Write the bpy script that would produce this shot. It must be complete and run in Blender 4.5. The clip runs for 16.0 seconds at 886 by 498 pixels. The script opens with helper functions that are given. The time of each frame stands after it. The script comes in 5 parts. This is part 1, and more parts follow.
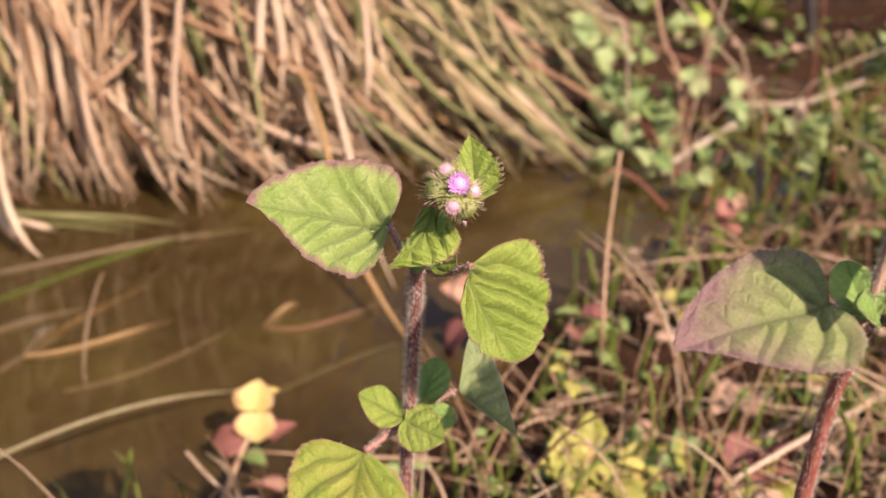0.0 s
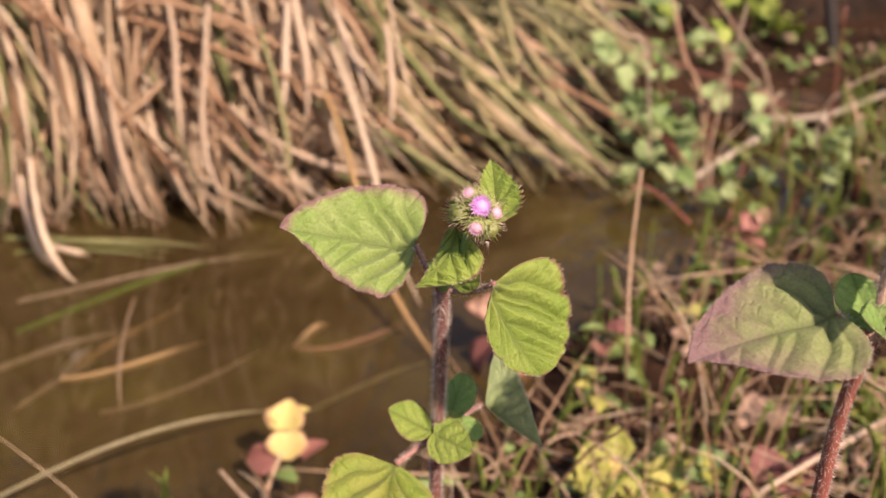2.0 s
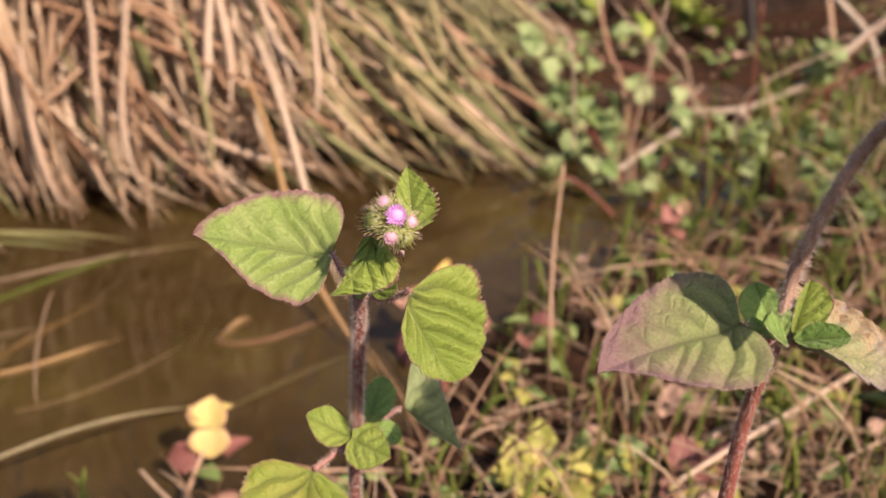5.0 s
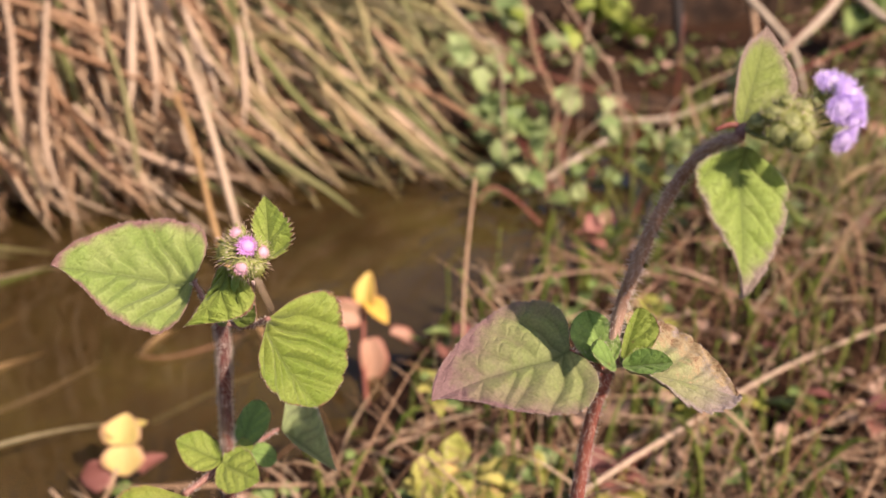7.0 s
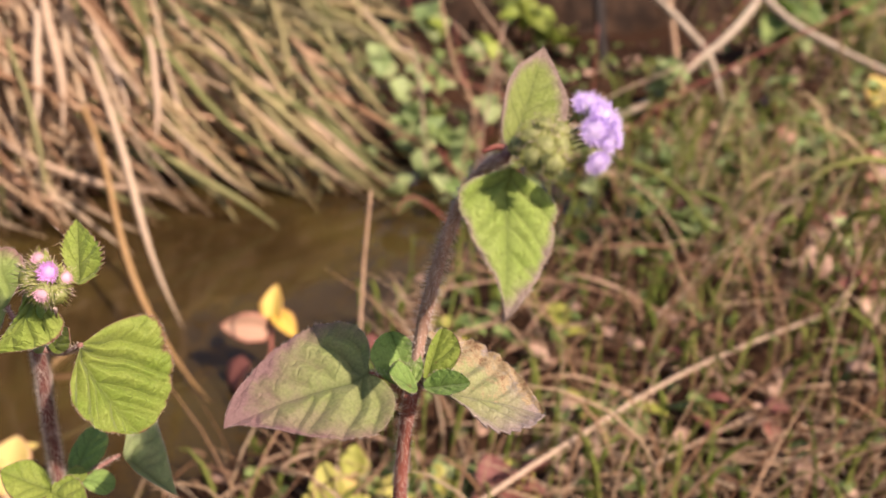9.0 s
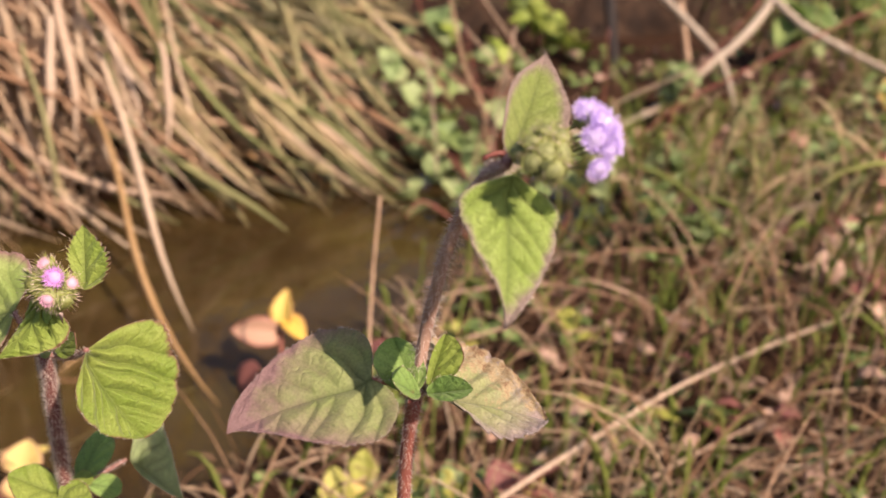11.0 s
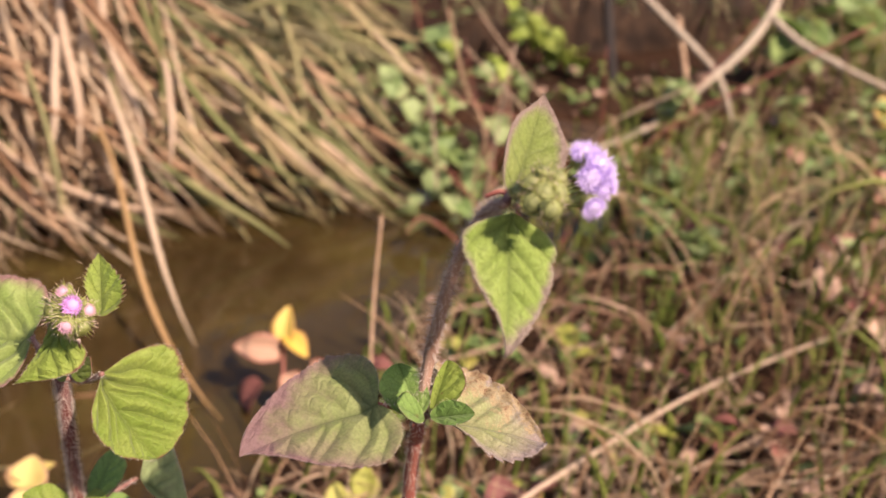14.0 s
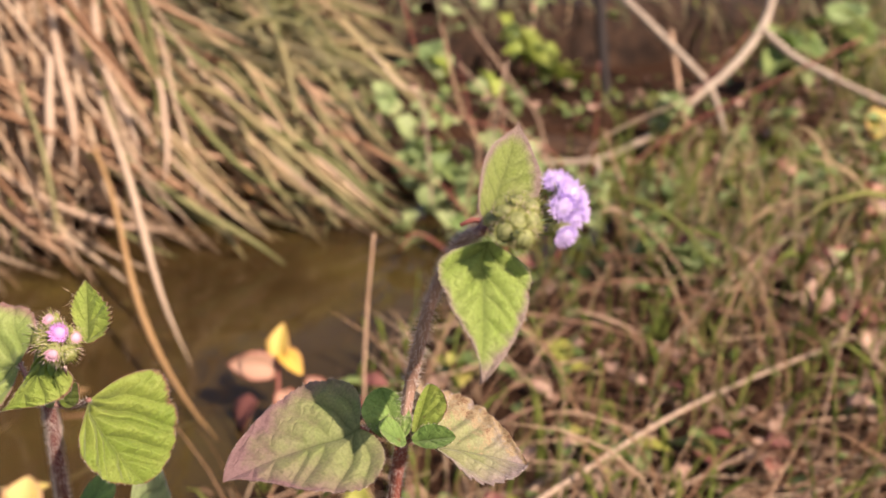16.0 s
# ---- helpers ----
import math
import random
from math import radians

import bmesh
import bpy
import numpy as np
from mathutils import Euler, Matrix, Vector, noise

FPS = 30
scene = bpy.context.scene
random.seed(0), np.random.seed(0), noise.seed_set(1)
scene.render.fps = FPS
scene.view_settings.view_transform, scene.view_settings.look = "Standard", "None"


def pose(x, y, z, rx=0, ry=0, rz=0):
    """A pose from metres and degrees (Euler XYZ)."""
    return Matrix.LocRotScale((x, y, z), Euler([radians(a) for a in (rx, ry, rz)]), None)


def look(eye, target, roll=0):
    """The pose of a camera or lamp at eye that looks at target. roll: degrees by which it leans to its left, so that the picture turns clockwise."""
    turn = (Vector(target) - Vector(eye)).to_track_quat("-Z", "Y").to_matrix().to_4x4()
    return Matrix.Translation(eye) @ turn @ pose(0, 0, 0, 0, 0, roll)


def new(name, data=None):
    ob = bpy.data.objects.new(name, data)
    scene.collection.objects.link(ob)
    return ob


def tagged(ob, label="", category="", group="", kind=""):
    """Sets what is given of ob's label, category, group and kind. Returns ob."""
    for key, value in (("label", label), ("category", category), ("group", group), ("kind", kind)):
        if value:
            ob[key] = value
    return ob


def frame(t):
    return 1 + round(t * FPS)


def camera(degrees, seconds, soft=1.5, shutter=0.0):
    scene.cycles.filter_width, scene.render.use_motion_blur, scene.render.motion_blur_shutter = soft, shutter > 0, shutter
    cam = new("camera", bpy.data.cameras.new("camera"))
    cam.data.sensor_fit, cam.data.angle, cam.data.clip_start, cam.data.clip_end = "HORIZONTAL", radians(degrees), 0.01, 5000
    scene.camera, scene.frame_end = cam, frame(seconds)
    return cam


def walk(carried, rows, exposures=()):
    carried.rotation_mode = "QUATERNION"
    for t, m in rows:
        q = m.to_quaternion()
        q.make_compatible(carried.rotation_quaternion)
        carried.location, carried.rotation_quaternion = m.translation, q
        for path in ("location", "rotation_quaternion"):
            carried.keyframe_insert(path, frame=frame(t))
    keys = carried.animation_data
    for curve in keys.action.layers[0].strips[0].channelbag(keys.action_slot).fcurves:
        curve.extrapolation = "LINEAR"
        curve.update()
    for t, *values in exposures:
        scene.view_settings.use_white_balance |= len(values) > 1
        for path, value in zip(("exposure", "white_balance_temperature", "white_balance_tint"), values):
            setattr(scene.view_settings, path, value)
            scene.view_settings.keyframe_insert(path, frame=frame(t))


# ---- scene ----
cam = camera(50.0, 16.0, soft=1.5)
cam.data.dof.use_dof = True
cam.data.dof.focus_distance = 0.224
cam.data.dof.aperture_fstop = 15.5
ROWS = [
    (0.0, 0.0000, 0.0000, 0.3921, 65.77, -0.00, 0.00),
    (0.5, 0.0010, -0.0016, 0.3921, 65.31, 0.43, 0.03),
    (1.0, 0.0003, -0.0037, 0.3929, 65.69, 1.02, 0.52),
    (1.5, 0.0002, -0.0061, 0.3951, 66.45, 1.29, 0.82),
    (2.0, 0.0004, -0.0103, 0.3970, 66.91, 1.50, 1.03),
    (2.5, -0.0041, -0.0083, 0.3968, 67.04, 0.79, 0.78),
    (3.0, -0.0052, -0.0061, 0.3983, 66.65, 0.57, 0.67),
    (3.5, -0.0096, -0.0050, 0.3988, 66.00, 0.13, 0.70),
    (4.0, -0.0058, -0.0081, 0.3998, 66.11, 0.20, -0.07),
    (4.2, -0.0025, -0.0069, 0.4003, 66.08, 0.19, -0.87),
    (6.5, 0.0147, -0.0128, 0.4063, 66.21, -0.71, -4.66),
    (7.0, 0.0272, -0.0131, 0.4094, 66.41, -0.83, -5.91),
    (7.5, 0.0370, -0.0146, 0.4103, 66.58, -0.89, -6.92),
    (8.0, 0.0448, -0.0202, 0.4119, 66.92, -0.55, -7.45),
    (8.5, 0.0584, -0.0185, 0.4123, 67.06, -0.89, -8.90),
    (8.7, 0.0595, -0.0141, 0.4120, 66.91, -1.23, -9.31),
    (10.8, 0.0584, -0.0176, 0.4138, 67.05, -1.44, -8.59),
    (11.0, 0.0614, -0.0146, 0.4126, 67.15, -1.03, -8.57),
    (11.5, 0.0619, -0.0167, 0.4140, 67.16, -1.01, -8.28),
    (12.0, 0.0624, -0.0189, 0.4142, 67.22, -0.96, -8.11),
    (12.5, 0.0671, -0.0204, 0.4152, 67.26, -0.61, -8.14),
    (13.0, 0.0633, -0.0218, 0.4191, 67.73, -0.79, -8.57),
    (13.5, 0.0611, -0.0221, 0.4200, 67.95, -0.75, -8.83),
    (14.0, 0.0594, -0.0215, 0.4199, 67.90, -1.06, -8.60),
    (14.5, 0.0595, -0.0222, 0.4212, 68.48, -0.82, -8.33),
    (15.0, 0.0598, -0.0221, 0.4219, 68.59, -0.80, -8.35),
    (15.5, 0.0597, -0.0226, 0.4221, 68.62, -0.90, -8.69),
    (16.0, 0.0632, -0.0241, 0.4239, 68.68, -0.57, -8.91),
]
walk(cam, [(t, pose(x, y, z, rx, ry, rz)) for t, x, y, z, rx, ry, rz in ROWS], exposures=[(0.0, 0.82, 6900, 23), (1.0, 0.68, 6900, 23), (7.0, 0.64, 6900, 23), (16.0, 0.69, 6900, 23)])

# ---- light ----
SUN = Vector((0.44, -0.60, 0.65)).normalized()
sky_world = bpy.data.worlds.new("sky_world")
scene.world = sky_world
sky_world.use_nodes = True
wn = sky_world.node_tree
sky = wn.nodes.new("ShaderNodeTexSky")
sky.sky_type = "NISHITA"
sky.sun_disc = False
sky.sun_elevation = math.asin(SUN.z)
sky.sun_rotation = math.atan2(SUN.x, SUN.y)
sky.dust_density = 2.0
wn.links.new(sky.outputs[0], wn.nodes["Background"].inputs[0])
wn.nodes["Background"].inputs[1].default_value = 0.078
sun_data = bpy.data.lights.new("sun", "SUN")
sun_data.energy, sun_data.angle, sun_data.color = 4.6, radians(0.6), (1.0, 0.86, 0.70)
sun = new("sun", sun_data)
sun.matrix_basis = look(SUN * 10, (0, 0, 0))


# ---- materials ----
def material(name):
    m = bpy.data.materials.new(name)
    m.use_nodes = True
    t = m.node_tree
    return m, t, t.nodes["Principled BSDF"], t.nodes["Material Output"]


def node(t, kind, **inputs):
    n = t.nodes.new(kind)
    for k, v in inputs.items():
        n.inputs[k.replace("_", " ")].default_value = v
    return n


def ramp(t, fac, stops):
    n = t.nodes.new("ShaderNodeValToRGB")
    els = n.color_ramp.elements
    while len(els) < len(stops):
        els.new(0.5)
    for e, (p, c) in zip(els, stops):
        e.position, e.color = p, (*c, 1) if len(c) == 3 else c
    t.links.new(fac, n.inputs[0])
    return n.outputs[0]


def mixc(t, fac, a, b, blend="MIX"):
    n = t.nodes.new("ShaderNodeMix")
    n.data_type, n.blend_type = "RGBA", blend
    for sock, v in ((n.inputs[0], fac), (n.inputs[6], a), (n.inputs[7], b)):
        if isinstance(v, bpy.types.NodeSocket):
            t.links.new(v, sock)
        else:
            sock.default_value = v if not isinstance(v, tuple) else (*v, 1)
    return n.outputs[2]


def noise_tex(t, scale, detail=4.0, rough=0.6, vec=None):
    n = node(t, "ShaderNodeTexNoise", Scale=scale, Detail=detail, Roughness=rough)
    if vec is None:
        vec = t.nodes.new("ShaderNodeTexCoord").outputs["Object"]
    t.links.new(vec, n.inputs["Vector"])
    return n.outputs[0]


def bump(t, height, strength, distance, bsdf):
    n = node(t, "ShaderNodeBump", Strength=strength, Distance=distance)
    t.links.new(height, n.inputs["Height"])
    t.links.new(n.outputs[0], bsdf.inputs["Normal"])
    return n.outputs[0]


def maths(t, op, a, b=None, c=None):
    n = t.nodes.new("ShaderNodeMath")
    n.operation = op
    for sock, v in zip(n.inputs, (a, b, c)):
        if v is None:
            continue
        if isinstance(v, bpy.types.NodeSocket):
            t.links.new(v, sock)
        else:
            sock.default_value = v
    return n.outputs[0]


def translucent(t, bsdf, out, colour, amount):
    tr = t.nodes.new("ShaderNodeBsdfTranslucent")
    mx = node(t, "ShaderNodeMixShader", Fac=amount)
    t.links.new(colour, tr.inputs[0])
    t.links.new(bsdf.outputs[0], mx.inputs[1])
    t.links.new(tr.outputs[0], mx.inputs[2])
    t.links.new(mx.outputs[0], out.inputs[0])


def leaf_material(name, body, young, rim, vein, rim_from=0.72, rough=0.42, trans=0.32, flush=0.0, scars=False, edging=1.0, quilt=2.6):
    """A leaf: body colour mottled with a second tone, a coloured rim and tip, paler veins, shade painted into the
    creases, net-like relief.
    """
    m, t, b, out = material(name)
    edge = t.nodes.new("ShaderNodeAttribute")
    edge.attribute_name = "edge"
    vn = t.nodes.new("ShaderNodeAttribute")
    vn.attribute_name = "vein"
    big = noise_tex(t, 90, 3)
    fine = noise_tex(t, 1500, 4, 0.7)
    col = mixc(t, ramp(t, big, [(0.35, (0, 0, 0)), (0.65, (1, 1, 1))]), body, young)
    col = mixc(t, maths(t, "MULTIPLY", vn.outputs["Fac"], 0.07), col, vein)
    # shade in the sunken creases, mixed into the colour on top of the relief
    crease_shade = t.nodes.new("ShaderNodeAttribute")
    crease_shade.attribute_name = "crease"
    col = mixc(t, maths(t, "MULTIPLY", maths(t, "POWER", crease_shade.outputs["Fac"], 1.6), 0.9), col, tuple(0.36 * c for c in body))
    along = t.nodes.new("ShaderNodeAttribute")
    along.attribute_name = "along"
    wob = maths(t, "MULTIPLY_ADD", maths(t, "SUBTRACT", noise_tex(t, 260, 4), 0.5), 0.5 + 0.3 * flush, maths(t, "MULTIPLY", edge.outputs["Fac"], edging))
    wob = maths(t, "MULTIPLY_ADD", along.outputs["Fac"], flush, wob)
    col = mixc(t, ramp(t, wob, [(rim_from, (0, 0, 0)), (1.0, (1, 1, 1))]), col, rim)
    if scars:
        half = t.nodes.new("ShaderNodeAttribute")
        half.attribute_name = "side"
        spot = maths(t, "MULTIPLY_ADD", half.outputs["Fac"], -0.16, noise_tex(t, 240, 6, 0.8))
        col = mixc(t, ramp(t, spot, [(0.55, (0, 0, 0)), (0.64, (1, 1, 1))]), col, (0.42, 0.32, 0.18))
        col = mixc(t, ramp(t, spot, [(0.66, (0, 0, 0)), (0.73, (1, 1, 1))]), col, (0.24, 0.14, 0.075))
    else:
        col = mixc(t, ramp(t, noise_tex(t, 330, 2, 0.5), [(0.74, (0, 0, 0)), (0.78, (0.7, 0.7, 0.7))]), col, (0.20, 0.13, 0.05))
    col = mixc(t, 1.0, col, ramp(t, fine, [(0.35, (0.76, 0.76, 0.74)), (0.62, (1.06, 1.06, 1.10))]), "MULTIPLY")
    t.links.new(col, b.inputs["Base Color"])
    b.inputs["Roughness"].default_value = rough + 0.08
    b.inputs["Specular IOR Level"].default_value = 0.25
    b.inputs["Sheen Weight"].default_value = 0.12
    b.inputs["Sheen Roughness"].default_value = 0.5
    vor = node(t, "ShaderNodeTexVoronoi", Scale=520.0)
    vor.feature = "DISTANCE_TO_EDGE"
    t.links.new(t.nodes.new("ShaderNodeTexCoord").outputs["Object"], vor.inputs["Vector"])
    hgt = maths(t, "ADD", maths(t, "MULTIPLY", maths(t, "MINIMUM", vor.outputs["Distance"], 0.3), 0.35 * quilt), maths(t, "MULTIPLY", fine, 0.6))
    hgt = maths(t, "ADD", hgt, maths(t, "MULTIPLY", noise_tex(t, 260, 2, 0.5), 0.35 * quilt))
    bump(t, hgt, 0.5, 0.0008, b)
    thin = node(t, "ShaderNodeGamma", Gamma=0.55)
    t.links.new(col, thin.inputs[0])
    translucent(t, b, out, thin.outputs[0], trans)
    return m


def plain_leaf(name, a, c, rough=0.5, trans=0.35, rim=None):
    """Leaves a little way off: two tones by object and by place."""
    m, t, b, out = material(name)
    info = t.nodes.new("ShaderNodeObjectInfo")
    f = maths(t, "MULTIPLY_ADD", noise_tex(t, 60, 3), 0.7, maths(t, "MULTIPLY", info.outputs["Random"], 0.45))
    col = ramp(t, f, [(0.3, a), (0.75, c)])
    if rim:
        edge = t.nodes.new("ShaderNodeAttribute")
        edge.attribute_name = "edge"
        col = mixc(t, ramp(t, maths(t, "MULTIPLY_ADD", maths(t, "SUBTRACT", noise_tex(t, 140, 3), 0.5), 0.6, edge.outputs["Fac"]), [(0.40, (0, 0, 0)), (1.0, (1, 1, 1))]), col, rim)
    t.links.new(col, b.inputs["Base Color"])
    b.inputs["Roughness"].default_value = rough
    bump(t, noise_tex(t, 250, 3), 0.3, 0.001, b)
    translucent(t, b, out, col, trans)
    return m


def blade_material(name, stops, trans=0.3, rough=0.55):
    """Grass blades: every blade its own tone, streaked along its length."""
    m, t, b, out = material(name)
    info = t.nodes.new("ShaderNodeObjectInfo")
    geo = t.nodes.new("ShaderNodeNewGeometry")
    r = maths(t, "FRACT", maths(t, "ADD", info.outputs["Random"], geo.outputs["Random Per Island"]))
    coords = t.nodes.new("ShaderNodeTexCoord")
    f = maths(t, "ADD", maths(t, "MULTIPLY", r, 0.8), maths(t, "MULTIPLY", noise_tex(t, 32, 5, 0.75), 0.6))
    f = maths(t, "SUBTRACT", f, 0.2)
    col = ramp(t, f, stops)
    streak = noise_tex(t, 420, 2, 0.6, coords.outputs["Object"])
    col = mixc(t, 1.0, col, ramp(t, streak, [(0.3, (0.62, 0.6, 0.58)), (0.6, (1, 1, 1))]), "MULTIPLY")
    t.links.new(col, b.inputs["Base Color"])
    b.inputs["Roughness"].default_value = rough
    b.inputs["Specular IOR Level"].default_value = 0.35
    bump(t, streak, 0.4, 0.0008, b)
    translucent(t, b, out, col, trans)
    return m


def stem_material(name, a, c, scale=300, rough=0.5):
    m, t, b, out = material(name)
    coords = t.nodes.new("ShaderNodeTexCoord")
    mp = t.nodes.new("ShaderNodeMapping")
    mp.inputs["Scale"].default_value = (1, 1, 0.12)
    t.links.new(coords.outputs["Object"], mp.inputs["Vector"])
    f = noise_tex(t, scale * 3, 4, 0.65, mp.outputs[0])
    g = noise_tex(t, scale * 0.25, 3)
    col = ramp(t, maths(t, "MULTIPLY_ADD", f, 0.6, maths(t, "MULTIPLY", g, 0.4)), [(0.35, a), (0.65, c)])
    t.links.new(col, b.inputs["Base Color"])
    b.inputs["Roughness"].default_value = rough
    bump(t, f, 0.6, 0.0006, b)
    return m


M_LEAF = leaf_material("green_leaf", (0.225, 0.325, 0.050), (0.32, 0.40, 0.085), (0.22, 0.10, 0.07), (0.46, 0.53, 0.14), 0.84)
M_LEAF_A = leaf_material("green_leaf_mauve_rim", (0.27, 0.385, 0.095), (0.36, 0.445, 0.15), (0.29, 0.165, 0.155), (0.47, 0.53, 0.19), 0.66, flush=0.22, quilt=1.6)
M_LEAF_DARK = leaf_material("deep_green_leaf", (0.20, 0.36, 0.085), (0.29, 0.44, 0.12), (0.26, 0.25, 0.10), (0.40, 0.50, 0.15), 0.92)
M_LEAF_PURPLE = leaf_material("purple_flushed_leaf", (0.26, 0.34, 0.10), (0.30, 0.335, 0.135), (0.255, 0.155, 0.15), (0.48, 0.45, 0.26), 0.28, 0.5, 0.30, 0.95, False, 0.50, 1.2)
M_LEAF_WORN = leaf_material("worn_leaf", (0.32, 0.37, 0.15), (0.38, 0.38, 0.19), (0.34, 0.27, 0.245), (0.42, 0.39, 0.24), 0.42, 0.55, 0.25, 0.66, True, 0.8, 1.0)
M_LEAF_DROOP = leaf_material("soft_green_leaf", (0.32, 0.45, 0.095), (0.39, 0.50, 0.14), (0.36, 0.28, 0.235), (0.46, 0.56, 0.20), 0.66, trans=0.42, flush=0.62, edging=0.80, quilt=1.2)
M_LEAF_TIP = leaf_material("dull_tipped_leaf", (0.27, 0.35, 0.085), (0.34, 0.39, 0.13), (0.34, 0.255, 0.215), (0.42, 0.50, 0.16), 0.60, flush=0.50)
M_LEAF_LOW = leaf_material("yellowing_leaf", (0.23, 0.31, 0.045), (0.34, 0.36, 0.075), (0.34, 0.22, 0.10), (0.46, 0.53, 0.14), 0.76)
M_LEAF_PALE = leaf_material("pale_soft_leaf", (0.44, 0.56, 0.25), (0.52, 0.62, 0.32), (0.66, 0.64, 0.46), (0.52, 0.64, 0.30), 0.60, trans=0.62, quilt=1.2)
M_STEM_RED = stem_material("red_brown_stem", (0.20, 0.055, 0.045), (0.36, 0.13, 0.09))
M_STEM_DARK = stem_material("dark_red_stem", (0.10, 0.028, 0.026), (0.24, 0.075, 0.060))
M_STEM_GREY = stem_material("grey_brown_stem", (0.28, 0.15, 0.11), (0.50, 0.34, 0.26))
M_PETIOLE = stem_material("pink_petiole", (0.20, 0.085, 0.085), (0.32, 0.17, 0.13))
M_BARK = stem_material("pale_bark", (0.26, 0.20, 0.14), (0.50, 0.42, 0.33), 60, 0.8)
M_POST = stem_material("dark_wet_bark", (0.008, 0.005, 0.004), (0.024, 0.015, 0.011), 40, 0.8)
M_STALK = stem_material("dry_stalk", (0.30, 0.18, 0.11), (0.48, 0.33, 0.21), 90, 0.7)


def plain(name, colour, rough=0.6, trans=0.0, vary=0.25):
    m, t, b, out = material(name)
    lo = tuple(c * (1 - vary) for c in colour)
    hi = tuple(min(1, c * (1 + vary)) for c in colour)
    geo = t.nodes.new("ShaderNodeNewGeometry")
    col = ramp(t, maths(t, "MULTIPLY_ADD", geo.outputs["Random Per Island"], 0.6, maths(t, "MULTIPLY", noise_tex(t, 500, 2), 0.4)), [(0.2, lo), (0.8, hi)])
    t.links.new(col, b.inputs["Base Color"])
    b.inputs["Roughness"].default_value = rough
    if trans:
        translucent(t, b, out, col, trans)
    return m


M_HAIR = plain("white_hair", (0.82, 0.72, 0.66), 0.4, 0.4)
M_VIOLET = plain("violet_floret", (0.86, 0.50, 0.93), 0.6, 0.3, 0.1)
M_LILAC = plain("lilac_floret", (0.82, 0.70, 0.99), 0.7, 0.4, 0.03)
M_PINK = plain("pink_floret", (0.86, 0.55, 0.68), 0.6, 0.3, 0.15)
M_BRACT = plain("green_bract", (0.32, 0.35, 0.10), 0.55, 0.25, 0.35)
M_BRISTLE = plain("mauve_bristle", (0.80, 0.58, 0.54), 0.5, 0.35, 0.4)
M_BUD = plain("green_bud", (0.31, 0.34, 0.13), 0.6, 0.2, 0.3)

STRAW = [(0.0, (0.38, 0.23, 0.135)), (0.2, (0.54, 0.37, 0.235)), (0.5, (0.67, 0.495, 0.335)), (0.8, (0.78, 0.62, 0.455)), (1.0, (0.58, 0.41, 0.25))]
M_STRAW = blade_material("dry_sedge", STRAW, 0.25)
M_STRAW_GREEN = blade_material("green_sedge", [(0.0, (0.22, 0.23, 0.08)), (0.4, (0.30, 0.32, 0.13)), (0.7, (0.46, 0.40, 0.20)), (1.0, (0.36, 0.37, 0.20))], 0.3)
M_OLIVE = blade_material("olive_grass", [(0.0, (0.22, 0.23, 0.12)), (0.4, (0.32, 0.33, 0.18)), (0.7, (0.44, 0.40, 0.24)), (1.0, (0.52, 0.42, 0.25))], 0.35)
# darker version of the olive grass, with the hollow's shade in its colour
M_FAR = blade_material("grey_green_shade_grass", [(0.0, (0.10, 0.11, 0.06)), (0.4, (0.17, 0.18, 0.10)), (0.7, (0.26, 0.25, 0.15)), (1.0, (0.34, 0.30, 0.19))], 0.3)
M_MIXED = blade_material("half_green_sedge", [(0.0, (0.24, 0.25, 0.10)), (0.3, (0.36, 0.37, 0.17)), (0.55, (0.54, 0.44, 0.23)), (0.8, (0.68, 0.51, 0.31)), (1.0, (0.44, 0.43, 0.21))], 0.3)
M_THATCH = blade_material("brown_thatch", [(0.0, (0.26, 0.13, 0.07)), (0.4, (0.44, 0.26, 0.15)), (0.8, (0.64, 0.43, 0.28)), (1.0, (0.52, 0.32, 0.19))], 0.25, 0.7)
M_PALE = blade_material("pale_straw", [(0.0, (0.46, 0.32, 0.22)), (0.5, (0.57, 0.42, 0.30)), (1.0, (0.66, 0.51, 0.38))], 0.1, 0.6)
M_ORANGE = blade_material("orange_reed", [(0.0, (0.40, 0.20, 0.08)), (0.5, (0.58, 0.34, 0.14)), (1.0, (0.66, 0.44, 0.22))], 0.25)
M_GRASS = blade_material("fresh_grass", [(0.0, (0.16, 0.23, 0.04)), (0.5, (0.26, 0.34, 0.07)), (1.0, (0.42, 0.42, 0.13))], 0.4)
M_LITTER = blade_material("dry_litter", [(0.0, (0.12, 0.06, 0.035)), (0.3, (0.26, 0.14, 0.085)), (0.55, (0.46, 0.30, 0.19)), (0.8, (0.72, 0.53, 0.37)), (1.0, (0.34, 0.14, 0.10))], 0.2, 0.7)
M_F_GREEN = plain_leaf("forb_green", (0.19, 0.30, 0.09), (0.32, 0.42, 0.14))
M_F_VINE = plain_leaf("vine_green", (0.24, 0.36, 0.13), (0.42, 0.50, 0.23))
M_F_SHRUB = plain_leaf("shrub_green", (0.24, 0.34, 0.05), (0.38, 0.45, 0.09))
M_F_LIME = plain_leaf("forb_lime", (0.40, 0.43, 0.08), (0.62, 0.57, 0.17))
M_F_YELLOW = plain_leaf("yellow_leaf", (0.78, 0.54, 0.08), (0.82, 0.68, 0.20), 0.5, 0.35, (0.60, 0.30, 0.12))
M_F_CREAM = plain_leaf("cream_yellow_leaf", (0.74, 0.66, 0.20), (0.80, 0.65, 0.27), 0.5, 0.35, (0.62, 0.34, 0.22))
